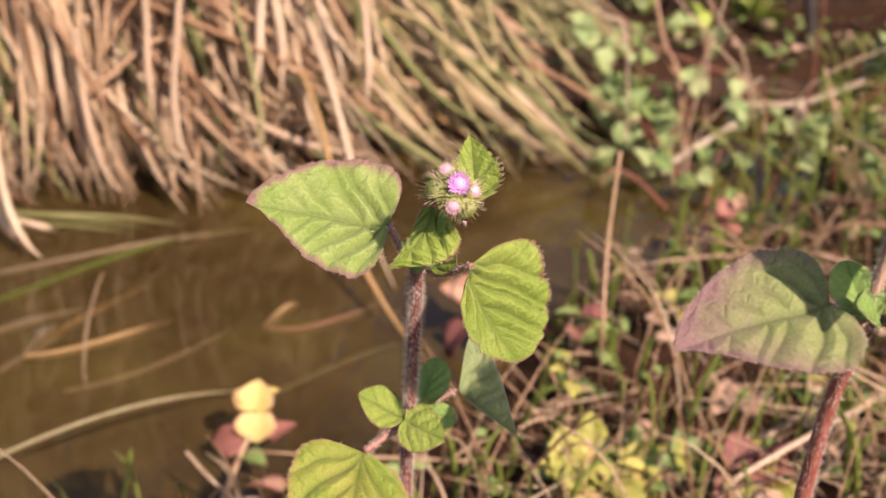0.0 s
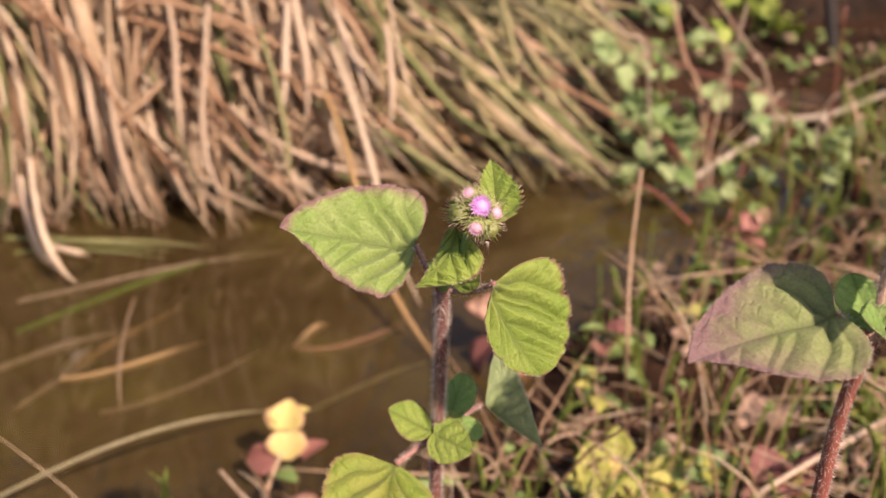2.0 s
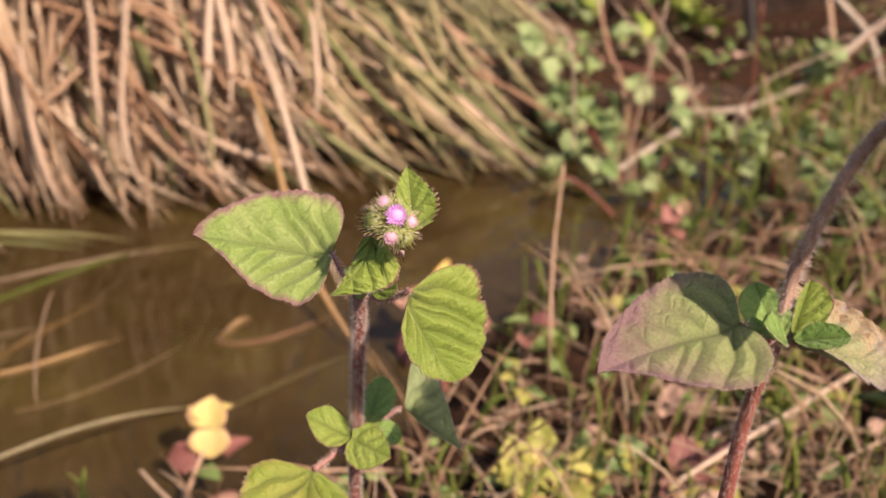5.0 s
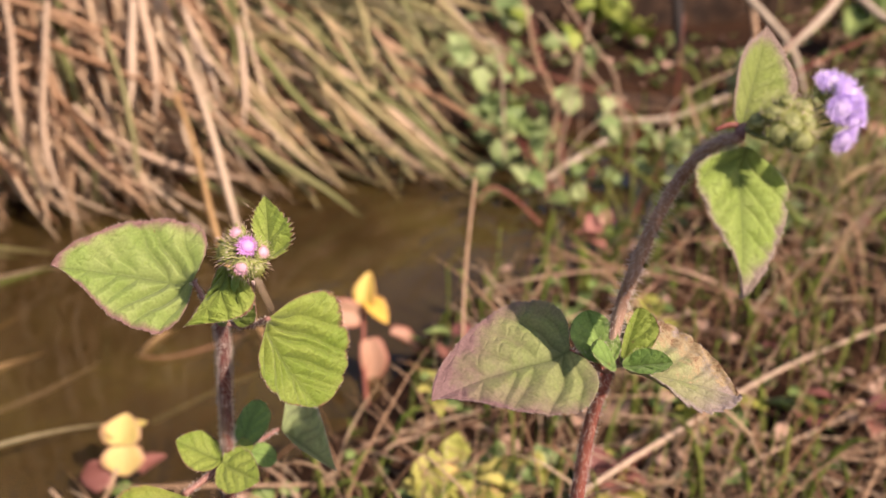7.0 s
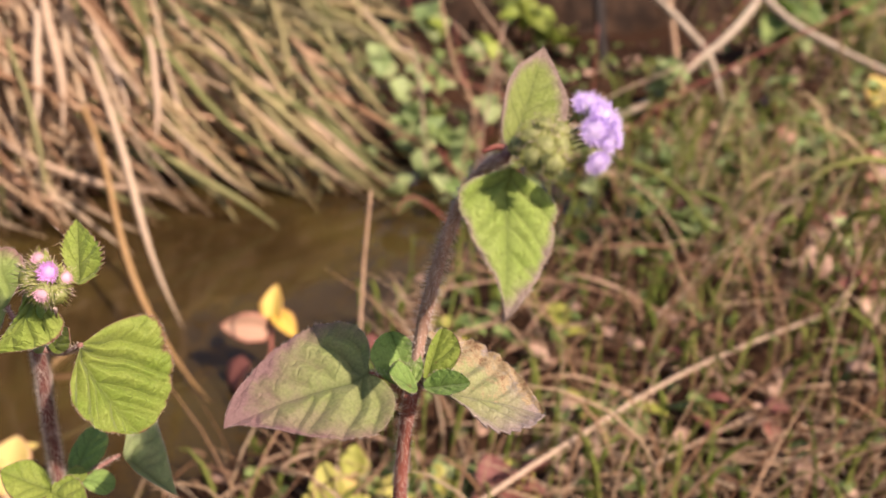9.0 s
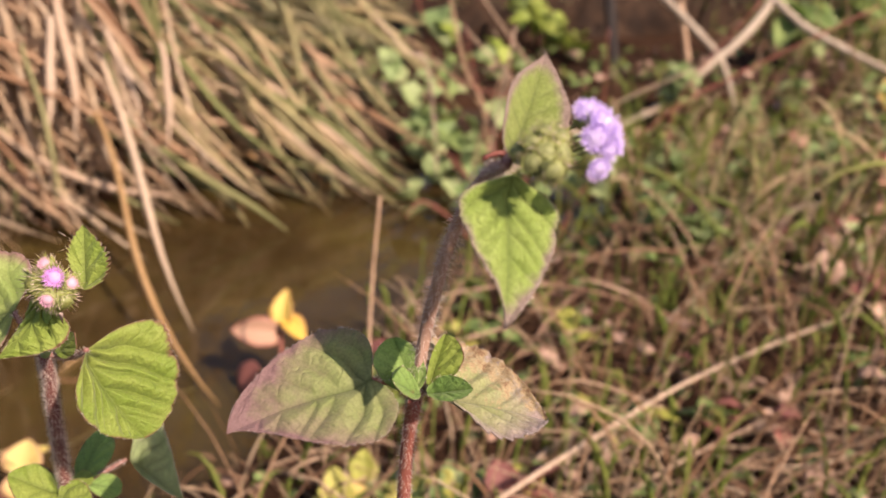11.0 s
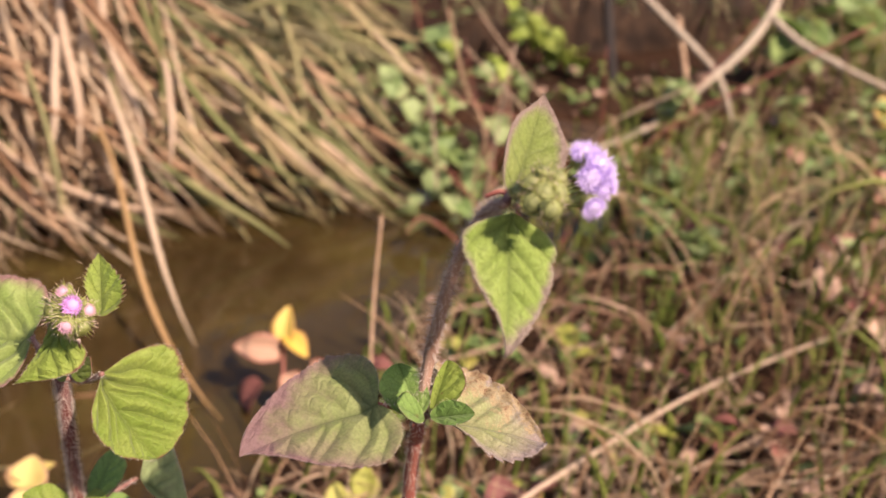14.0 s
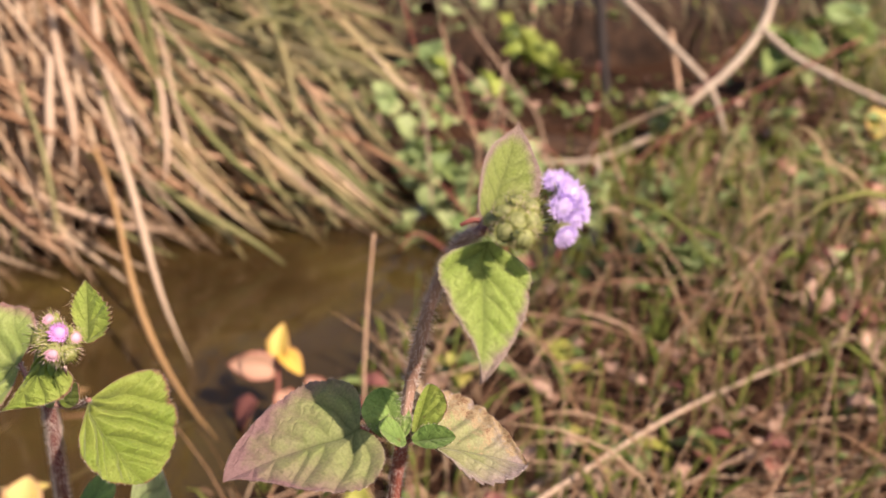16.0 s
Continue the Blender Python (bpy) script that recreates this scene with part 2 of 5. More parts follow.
M_F_PINK = plain_leaf("pink_leaf", (0.48, 0.25, 0.18), (0.62, 0.39, 0.27), 0.5, 0.3, (0.42, 0.14, 0.10))
M_F_RED = plain_leaf("dark_red_leaf", (0.18, 0.055, 0.055), (0.42, 0.18, 0.14), 0.5, 0.3)
M_F_DRY = plain_leaf("dead_leaf", (0.40, 0.24, 0.17), (0.64, 0.45, 0.34), 0.7, 0.15)

# soil: damp dark earth with crumbs and pale straw flecks
M_SOIL, st, sb, so = material("damp_soil")
n1, n2, n3 = noise_tex(st, 7, 5), noise_tex(st, 60, 6, 0.7), noise_tex(st, 400, 3)
soil_col = ramp(st, maths(st, "MULTIPLY_ADD", n2, 0.65, maths(st, "MULTIPLY", n1, 0.35)), [(0.36, (0.025, 0.011, 0.006)), (0.56, (0.060, 0.029, 0.015)), (0.74, (0.18, 0.095, 0.052))])
st.links.new(soil_col, sb.inputs["Base Color"])
sb.inputs["Roughness"].default_value = 0.85
sb.inputs["Specular IOR Level"].default_value = 0.12
bump(st, maths(st, "ADD", n2, maths(st, "MULTIPLY", n3, 0.4)), 0.9, 0.012, sb)

# wet mud of the undercut bank; overhang and hollow shade painted in
M_MUD, mt, mb, mo = material("shade_dark_wet_mud")
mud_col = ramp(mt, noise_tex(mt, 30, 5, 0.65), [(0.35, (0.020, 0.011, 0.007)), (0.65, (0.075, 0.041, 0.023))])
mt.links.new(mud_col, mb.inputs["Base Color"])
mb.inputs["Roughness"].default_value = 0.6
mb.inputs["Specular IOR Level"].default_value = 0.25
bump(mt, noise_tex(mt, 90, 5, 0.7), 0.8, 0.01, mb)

# water: murky brown, glossy, with drifting silt
M_WATER, wt_, wb, wo = material("murky_water")
silt = noise_tex(wt_, 5.5, 4, 0.55)
silt2 = noise_tex(wt_, 24, 4, 0.6)
water_col = ramp(wt_, maths(wt_, "MULTIPLY_ADD", silt, 0.7, maths(wt_, "MULTIPLY", silt2, 0.3)), [(0.35, (0.048, 0.031, 0.010)), (0.50, (0.072, 0.048, 0.016)), (0.62, (0.100, 0.073, 0.020)), (0.72, (0.21, 0.16, 0.030))])
wt_.links.new(water_col, wb.inputs["Base Color"])
wb.inputs["Roughness"].default_value = 0.03
wb.inputs["IOR"].default_value = 1.40
wb.inputs["Alpha"].default_value = 0.66
bump(wt_, noise_tex(wt_, 16, 2, 0.4), 0.10, 0.01, wb)


# ---- building tools ----
ORIGIN = {}


def thing(name, at, label, category, group="", kind=""):
    """An empty at the thing's base, which parents its parts."""
    ob = new(name)
    ob.empty_display_size = 0.01
    ob.location = at
    ORIGIN[ob] = Vector(at)
    return tagged(ob, label, category, group, kind)


def mesh_from(name, verts, faces, mat, smooth=True, attrs=None):
    me = bpy.data.meshes.new(name)
    me.from_pydata([tuple(v) for v in verts], [], faces)
    me.materials.append(mat)
    if smooth:
        me.polygons.foreach_set("use_smooth", [True] * len(me.polygons))
    for key, values in (attrs or {}).items():
        me.attributes.new(key, "FLOAT", "POINT").data.foreach_set("value", values)
    me.update()
    return me


def part(name, geo, mat, parent, label="", kind="", smooth=True):
    """One mesh object under a thing or a part, from world coordinates."""
    verts, faces, *rest = geo
    o = ORIGIN[parent]
    ob = new(name, mesh_from(name, np.asarray(verts, float) - np.array(o), faces, mat, smooth, rest[0] if rest else None))
    ob.parent = parent
    ORIGIN[ob] = o
    return tagged(ob, label, kind=kind)


def whole(name, geo, mat, label, category, group="", kind="", smooth=True):
    """A top-level thing of one mesh, with its origin at its lowest point."""
    verts, faces, *rest = geo
    v = np.asarray(verts, float)
    low = v[v[:, 2].argmin()].copy()
    ob = new(name, mesh_from(name, v - low, faces, mat, smooth, rest[0] if rest else None))
    ob.location = low
    return tagged(ob, label, category, group, kind)


def join(geos):
    verts, faces = [], []
    for v, f, *_ in geos:
        o = len(verts)
        verts.extend(list(v))
        faces.extend([tuple(i + o for i in q) for q in f])
    return verts, faces


def spline(points, n):
    """n points along a smooth curve through the given ones."""
    p = np.array(points, float)
    if len(p) == 2:
        return p[0] + (p[1] - p[0]) * np.linspace(0, 1, n)[:, None]
    q = np.vstack([2 * p[0] - p[1], p, 2 * p[-1] - p[-2]])
    out = []
    for s in np.linspace(0, len(p) - 1, n):
        i = min(int(s), len(p) - 2)
        t = s - i
        a, b, c, d = q[i : i + 4]
        out.append(0.5 * (2 * b + (c - a) * t + (2 * a - 5 * b + 4 * c - d) * t * t + (3 * b - a - 3 * c + d) * t**3))
    return np.array(out)


def tube(points, radii, n=16, sides=8, lumps=0.0):
    p = spline(points, n)
    r = np.interp(np.linspace(0, 1, n), np.linspace(0, 1, len(radii)), radii)
    verts, faces = [], []
    ref = np.array([0.31, 0.17, 0.93])
    for i in range(n):
        d = p[min(i + 1, n - 1)] - p[max(i - 1, 0)]
        d = d / (np.linalg.norm(d) + 1e-12)
        if abs(d @ ref) > 0.95:
            ref = np.array([0.93, 0.2, 0.3])
        a = np.cross(d, ref)
        a /= np.linalg.norm(a)
        b = np.cross(d, a)
        for k in range(sides):
            w = 2 * math.pi * k / sides
            rr = r[i] * (1 + lumps * (random.random() - 0.5))
            verts.append(p[i] + rr * (math.cos(w) * a + math.sin(w) * b))
    for i in range(n - 1):
        for k in range(sides):
            faces.append((i * sides + k, i * sides + (k + 1) % sides, (i + 1) * sides + (k + 1) % sides, (i + 1) * sides + k))
    faces.append(tuple(range(sides))[::-1])
    faces.append(tuple(range((n - 1) * sides, n * sides)))
    return verts, faces


def spike(p, d, length, r, sides=3):
    """A thin tapering hair or bract."""
    d = d / (np.linalg.norm(d) + 1e-12)
    a = np.cross(d, (0.21, 0.9, 0.37))
    a /= np.linalg.norm(a) + 1e-12
    b = np.cross(d, a)
    verts = [p + r * (math.cos(2 * math.pi * k / sides) * a + math.sin(2 * math.pi * k / sides) * b) for k in range(sides)]
    verts.append(p + d * length)
    return verts, [(k, (k + 1) % sides, sides) for k in range(sides)]


def hairs(points, radii, count, length, rng, r=0.0001):
    """Spreading hairs round a stem."""
    p = spline(points, 60)
    rad = np.interp(np.linspace(0, 1, 60), np.linspace(0, 1, len(radii)), radii)
    out = []
    for _ in range(count):
        i = rng.randrange(1, 59)
        d = p[i + 1] - p[i - 1]
        d /= np.linalg.norm(d)
        q = np.array([rng.gauss(0, 1) for _ in range(3)])
        q -= d * (q @ d)
        q /= np.linalg.norm(q)
        foot = p[i] + (p[i + 1] - p[i]) * rng.random() + q * rad[i] * 0.95
        way = q + d * rng.uniform(-0.5, 0.35) + 0.2 * np.array([rng.gauss(0, 1) for _ in range(3)])
        out.append(spike(foot, way, length * rng.uniform(0.5, 1.15), r))
    return join(out)


def leaf_geo(B, T, L, R, um=0.34, base=0.5, tip=1.0, lobe=0.14, bend=0.0, cup=0.0, teeth=22, tooth=0.035, nu=150, nv=52, relief=0.0018, thick=0.0003, wave=0.0, fold=0.0, sway=0.0, rake=1.0, seed=0):
    """A toothed ovate leaf from its base B to its tip T, whose two halves reach L and R at their widest place: puffed up between sunken, arching veins."""
    B, T, L, R = (np.array(q, float) for q in (B, T, L, R))
    M = T - B
    mid = B + M * um
    halves = (L - mid, R - mid)
    N = np.cross(halves[1] - halves[0], M)
    N /= np.linalg.norm(N)
    if N @ np.array([0.2, -0.7, 0.7]) < 0:
        N = -N
    ln = np.linalg.norm(M)
    across = (R - L) / np.linalg.norm(R - L) * ln
    relief = relief * min(1.0, ln / 0.03)
    vw = min(1.0, 0.35 + 0.65 * ln / 0.035)
    rng = random.Random(seed)
    ph = [rng.uniform(0, 6.28) for _ in range(8)]
    pair = lambda q: q if isinstance(q, tuple) else (q, q)
    base2, tip2, lobe2 = pair(base), pair(tip), pair(lobe)
    u = np.linspace(0, 1, nu)[:, None]
    v = np.linspace(0, 1, nv + 1)[None, :]
    steps = (0.21, 0.39, 0.57, 0.74) if ln > 0.022 else (0.30, 0.58)
    grids = []
    for side in (0, 1):
        S = halves[side]
        sl = np.linalg.norm(S)
        w = np.where(u < um, np.sin(math.pi / 2 * np.minimum(u / um, 1)) ** base2[side], np.cos(math.pi / 2 * np.clip((u - um) / (1 - um), 0, 1)) ** tip2[side])
        w = np.maximum(w * (1 + 0.02 * np.sin(11 * u + ph[3]) + 0.012 * np.sin(23 * u + ph[1] + 2 * side)), 0.012)
        saw = (u * teeth + ph[side] + 0.6 * np.sin(5 * u + ph[5])) % 1.0
        out = w * v * (1 + tooth * (saw - 0.5) * v**10)
        a = u - lobe2[side] * v**1.6 * (u / 0.12) * np.exp(1 - u / 0.12)
        lat = out * sl / ln
        rib = out * sl
        vein = np.exp(-((rib / (0.00055 * vw)) ** 2)) * (1 - 0.5 * u)
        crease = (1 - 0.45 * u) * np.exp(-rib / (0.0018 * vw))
        starts = [(0.0, -0.45, 0.7), (0.0, 0.22, 0.85), (0.04, 0.62, 1.0)] + [(q + rng.uniform(-0.05, 0.05), 0.82 + rng.uniform(-0.2, 0.25), (1.0 - 0.45 * q) * rng.uniform(0.75, 1.0)) for q in steps]
        rank = 0 * lat
        hollow = (1 - 0.5 * u) * np.exp(-((rib / (0.0034 * vw)) ** 2))
        for u0, slope, force in starts:
            slope = slope * rake
            line = u0 + slope * lat + 0.50 * lat * lat + 0.026 * np.sin(15 * lat + ph[4] + 9 * u0) * np.clip(4 * lat, 0, 1)
            du = np.abs(a - line) * ln / np.hypot(1, slope + 1.0 * lat)
            rank = rank + (a > line)
            fade = force * (1 - 0.5 * v) * np.clip(u * 30, 0, 1)
            vein = np.maximum(vein, 0.7 * np.exp(-((du / (0.00032 * vw)) ** 2)) * fade)
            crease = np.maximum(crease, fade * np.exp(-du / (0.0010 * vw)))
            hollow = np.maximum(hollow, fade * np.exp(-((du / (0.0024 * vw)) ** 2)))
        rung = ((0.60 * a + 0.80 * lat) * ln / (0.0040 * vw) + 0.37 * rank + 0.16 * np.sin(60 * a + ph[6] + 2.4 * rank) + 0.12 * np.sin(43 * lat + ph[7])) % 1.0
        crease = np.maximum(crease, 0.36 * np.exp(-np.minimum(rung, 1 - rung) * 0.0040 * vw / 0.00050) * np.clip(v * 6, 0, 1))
        ripple = wave * np.sin(9 * u + ph[2 + side]) * v * v
        h = bend * ln * u * u + cup * sl * out * out + fold * sl * out + ripple * sl - relief * (0.70 * crease + 0.85 * hollow * (1 - 0.6 * v**4)) * np.clip(8 * u, 0.1, 1) + 0.16 * relief * np.sin(26 * a + ph[0]) * np.sin(9 * v + 17 * a + ph[1]) * v
        p = B + M * a[..., None] + S * out[..., None] + N * h[..., None] + across * (sway * np.sin(math.pi * np.clip(a, 0, 1)))[..., None]
        e = np.maximum(np.maximum(v**3 + 0 * u, u**7 + 0 * v), 0.6 * v * v + 0.4 * u**3)
        grids.append((p, vein, e, (v if side else -v) + 0 * u, crease))
    cat = [np.concatenate([l[:, :0:-1], r], 1) for l, r in zip(*grids)]
    top, cols = cat[0].reshape(-1, 3), 2 * nv + 1
    n = len(top)
    verts = np.vstack([top, top - N * thick])
    along = np.repeat(np.linspace(0, 1, nu), cols)
    k = (np.arange(nu - 1)[:, None] * cols + np.arange(cols - 1)[None, :]).ravel()
    quads = np.stack([k, k + 1, k + cols + 1, k + cols], 1)
    faces = quads.tolist() + (quads[:, ::-1] + n).tolist()
    ring = [j for j in range(cols)] + [i * cols + cols - 1 for i in range(1, nu)] + [(nu - 1) * cols + j for j in range(cols - 2, -1, -1)] + [i * cols for i in range(nu - 2, 0, -1)]
    for a, b in zip(ring, ring[1:] + ring[:1]):
        faces.append((b, a, n + a, n + b))
    two = lambda q: np.tile(q.ravel(), 2)
    return verts, faces, {"vein": two(cat[1]), "edge": two(cat[2]), "along": two(along), "side": two(cat[3]), "crease": two(cat[4])}


def margin_hairs(geo, count, length, rng, nu=150, nv=52):
    """Short hairs along a leaf's margin."""
    v = np.asarray(geo[0][: nu * (2 * nv + 1)])
    g = v.reshape(nu, 2 * nv + 1, 3)
    out = []
    for _ in range(count):
        i = rng.randrange(1, nu - 1)
        j, k = rng.choice(((0, 2), (2 * nv, 2 * nv - 2)))
        d = g[i, j] - g[i, k]
        d = d / (np.linalg.norm(d) + 1e-9) + 0.4 * np.array([rng.gauss(0, 1) for _ in range(3)])
        out.append(spike(g[i, j] + (g[i + 1, j] - g[i, j]) * rng.random(), d, length * rng.uniform(0.4, 1.1), 0.00004))
    return join(out)


def blade_geo(p0, p1, p2, p3, width, n=9, twist=0.0, flat=0.25, wob=0.0, ph=0.0):
    """A grass blade: a tapered, keeled ribbon with two faces along a bent line, wavering by wob."""
    p0, p1, p2, p3 = (np.array(q, float) for q in (p0, p1, p2, p3))
    ts = np.linspace(0, 1, n)[:, None]
    c = (1 - ts) ** 3 * p0 + 3 * (1 - ts) ** 2 * ts * p1 + 3 * (1 - ts) * ts**2 * p2 + ts**3 * p3
    if wob:
        c = c + wob * np.concatenate([np.sin(4.5 * ts + ph) + 0.35 * np.sin(10 * ts + 2 * ph), 0.6 * np.cos(6 * ts + ph), 0.3 * np.sin(12 * ts + ph)], 1)
    verts, faces = [], []
    for i in range(n):
        d = c[min(i + 1, n - 1)] - c[max(i - 1, 0)]
        d /= np.linalg.norm(d) + 1e-12
        tw = twist + (40 * wob * math.sin(4 * i / n + ph) if wob else 0.0)
        a = np.cross(d, (math.sin(tw) * 0.9, -math.cos(tw), 0.35))
        a /= np.linalg.norm(a) + 1e-12
        b = np.cross(a, d)
        t = i / (n - 1)
        w = width * 0.5 * (0.75 + 0.5 * t if t < 0.5 else 1.0) * min(1, (1.02 - t) / 0.35) ** 0.8
        verts += [c[i] - a * w, c[i] + b * w * flat, c[i] + a * w, c[i] - b * w * 0.12]
    for i in range(n - 1):
        for k in range(4):
            faces.append((4 * i + k, 4 * i + (k + 1) % 4, 4 * i + 4 + (k + 1) % 4, 4 * i + 4 + k))
    return verts, faces


def flower_head(parent, c, up, r, mat_floret, rng, open_=0.7, bristle=1.0, name="flower_head", label=""):
    """A composite head: a cup of narrow green bracts with bristle tips, and a tuft of florets."""
    c, up = np.array(c, float), np.array(up, float)
    up /= np.linalg.norm(up)
    a = np.cross(up, (0.3, 0.8, 0.1))
    a /= np.linalg.norm(a)
    b = np.cross(up, a)
    cup = tube([c - up * r * 1.3, c - up * r * 0.95, c - up * r * 0.3, c + up * r * 0.25], [0.25 * r, 0.8 * r, 0.98 * r, 0.8 * r], 10, 12)
    head = part(name, cup, M_BUD, parent, label)
    bracts, points, tufts = [], [], []
    for k in range(64):
        w = 6.283 * k / 64 + rng.uniform(-0.1, 0.1)
        out = math.cos(w) * a + math.sin(w) * b
        low = rng.uniform(-0.95, 0.05)
        foot = c + up * r * low + out * r * 0.93
        way = up * rng.uniform(0.55, 1.0) + out * rng.uniform(0.15, 0.8)
        bracts.append(spike(foot, way, r * rng.uniform(0.6, 0.9), r * 0.09))
        points.append(spike(foot + 0.5 * way * r / np.linalg.norm(way), way + 0.15 * out, r * rng.uniform(0.3, 0.6) * bristle, r * 0.03))
    n = int(150 * open_) + 30 if open_ < 0.95 else 240
    for k in range(n):
        s, w = math.sqrt((k + 0.5) / n), 2.39996 * k
        out = math.cos(w) * a + math.sin(w) * b
        foot = c + up * r * 0.05 + out * r * 0.62 * s
        way = up * 1.0 + out * (s * (0.25 + 1.1 * open_)) + 0.12 * np.array([rng.gauss(0, 1) for _ in range(3)])
        tufts.append(spike(foot, way, r * (rng.uniform(0.55, 0.8) * (0.65 + 0.5 * open_) if open_ < 0.95 else rng.uniform(0.8, 1.35)), r * (0.085 if open_ < 0.95 else 0.14), 4))
    dome = [c + up * r * 0.05 + r * (0.66 if open_ < 0.95 else 1.05) * (math.cos(w) * math.cos(q) * a + math.sin(w) * math.cos(q) * b) + up * r * (0.42 + (0.25 if open_ < 0.95 else 0.45) * open_) * math.sin(q) for q in (0.0, 0.4, 0.8, 1.2) for w in np.linspace(0, 6.283, 13)[:12]] + [c + up * r * (0.47 + (0.25 if open_ < 0.95 else 0.45) * open_)]
    tufts.append((dome, [(12 * i + k, 12 * i + (k + 1) % 12, 12 * i + 12 + (k + 1) % 12, 12 * i + 12 + k) for i in range(3) for k in range(12)] + [(36 + k, 36 + (k + 1) % 12, 48) for k in range(12)]))
    part("bract", join(bracts), M_BRACT, head, kind="stuff")
    part("bristle", join(points), M_BRISTLE, head, kind="stuff")
    part("floret", join(tufts), mat_floret, head, kind="stuff", smooth=False)
    return head


# ---- ground and water ----
POOL = [q[:2] for q in ((-4, 0.36), (-0.35, 0.42), (-0.1405, 0.4810, 0.0000), (-0.0694, 0.5184, 0.0000), (0.0234, 0.5926, 0.0000), (0.0664, 0.6617, 0.0000), (0.1123, 0.7608, 0.0000), (0.1637, 0.8260, 0.0000), (0.2286, 0.8614, 0.0000), (0.3074, 0.9009, 0.0000), (0.3862, 0.9795, 0.0000), (0.4755, 1.1109, 0.0000), (0.5511, 1.2628, 0.0000), (0.5874, 1.3908, 0.0000), (0.4859, 1.4065, 0.0000), (0.3593, 1.4160, 0.0000), (0.2467, 1.3605, 0.0000), (0.12, 1.36), (0.03, 1.30), (-0.1, 1.24), (-0.34, 1.17), (-0.5, 1.13), (-1.0, 1.1), (-4, 1.1))]


def shore(x, y):
    """Distance from the shoreline, more than 0 on land."""
    best, inside = 1e9, False
    for (ax, ay), (bx, by) in zip(POOL, POOL[1:] + POOL[:1]):
        dx, dy = bx - ax, by - ay
        t = min(1, max(0, ((x - ax) * dx + (y - ay) * dy) / (dx * dx + dy * dy)))
        best = min(best, math.hypot(x - ax - t * dx, y - ay - t * dy))
        if (ay > y) != (by > y) and x < ax + (y - ay) / dy * dx:
            inside = not inside
    return -best if inside else best


def smooth(a, b, v):
    t = min(1, max(0, (v - a) / (b - a)))
    return t * t * (3 - 2 * t)


def ground_z(x, y):
    s = shore(x, y)
    rough = noise.noise((x * 9, y * 9, 0)) * 0.008 + noise.noise((x * 30, y * 30, 3)) * 0.004
    z = min(0.012, s * 0.35 - 0.01) if s > 0 else max(-0.07, s * 0.5 - 0.01)
    z += rough * smooth(-0.02, 0.05, s)
    z += 0.30 * smooth(1.22, 1.9, y) * smooth(0.22, -0.1, x) * smooth(0.0, 0.25, s)
    z += 0.035 * smooth(1.40, 1.46, y) * smooth(0.1, 0.3, x) * smooth(1.4, 0.8, x)
    z += 0.05 * smooth(0.7, 1.5, x) + 0.25 * smooth(2.6, 6.0, y)
    return z


xs = np.concatenate([[-60, -25, -10, -5, -3, -2], np.arange(-1.3, 1.5, 0.016), [1.6, 1.8, 2.2, 3, 5, 10, 25, 60]])
ys = np.concatenate([[-40, -15, -5, -2, -1, -0.4, 0, 0.2], np.arange(0.32, 2.5, 0.016), [2.6, 2.8, 3.2, 4, 6, 10, 25, 60]])
gv = [(x, y, ground_z(x, y)) for y in ys for x in xs]
nx = len(xs)
gf = [(j * nx + i, j * nx + i + 1, (j + 1) * nx + i + 1, (j + 1) * nx + i) for j in range(len(ys) - 1) for i in range(nx - 1)]
ground = new("ground", mesh_from("ground", gv, gf, M_SOIL))
tagged(ground, "damp brown soil of a stream bank with straw crumbs", "ground", kind="structure")

wx, wy = np.linspace(-4, 1.0, 60), np.linspace(0.3, 1.9, 24)
water = new("water", mesh_from("water", [(x, y, -0.016) for y in wy for x in wx], [(j * 60 + i, j * 60 + i + 1, j * 60 + 61 + i, j * 60 + 60 + i) for j in range(23) for i in range(59)], M_WATER))
tagged(water, "still murky olive-brown stream water", "water", kind="structure")

# ---- the flowering plant with lime-green leaves ----
rng = random.Random(5)
plant = thing("flowering_plant", (-0.012, 0.233, 0.0), "hairy red-stemmed plant with lime-green leaves and violet flowers", "plant", "flowering plants")
S1 = [(-0.012, 0.233, 0.0), (-0.0125, 0.235, 0.07), (-0.0125, 0.233, 0.14), (-0.0115, 0.2316, 0.2050), (-0.0101, 0.2263, 0.2298), (-0.0089, 0.2226, 0.2494), (-0.0079, 0.2194, 0.2656), (-0.0071, 0.2175, 0.2784), (-0.0067, 0.2163, 0.2892)]
R1 = [0.0022, 0.0021, 0.0020, 0.0019, 0.0018, 0.00175, 0.0017, 0.0017, 0.0017, 0.0018]
stem = part("stem", tube(S1, R1, 60, 14, 0.05), M_STEM_DARK, plant, "red-brown hairy stem")
part("hair", hairs(S1[3:], R1[3:], 4200, 0.0017, rng, 0.00005), M_HAIR, stem, kind="stuff")
N1 = (-0.0067, 0.2162, 0.2890)
TOP1 = [N1, (-0.0044, 0.2104, 0.2942), (-0.0021, 0.2049, 0.3015), (0.0001, 0.2004, 0.3098), (0.0020, 0.1994, 0.3150)]
part("stem", tube(TOP1, [0.0014, 0.0012, 0.0011, 0.001, 0.0009], 18, 10), M_LEAF_DARK, plant, "green upper stem")


def plant_leaf(parent, mat, B, T, L, R, label="", petiole=None, pr=0.0007, fuzz=120, hair=0.0008, pmat=None, **kw):
    geo = leaf_geo(B, T, L, R, **kw)
    lf = part("leaf", geo, mat, parent, label)
    if fuzz:
        part("hair", margin_hairs(geo, fuzz, hair, rng), M_HAIR, lf, kind="stuff")
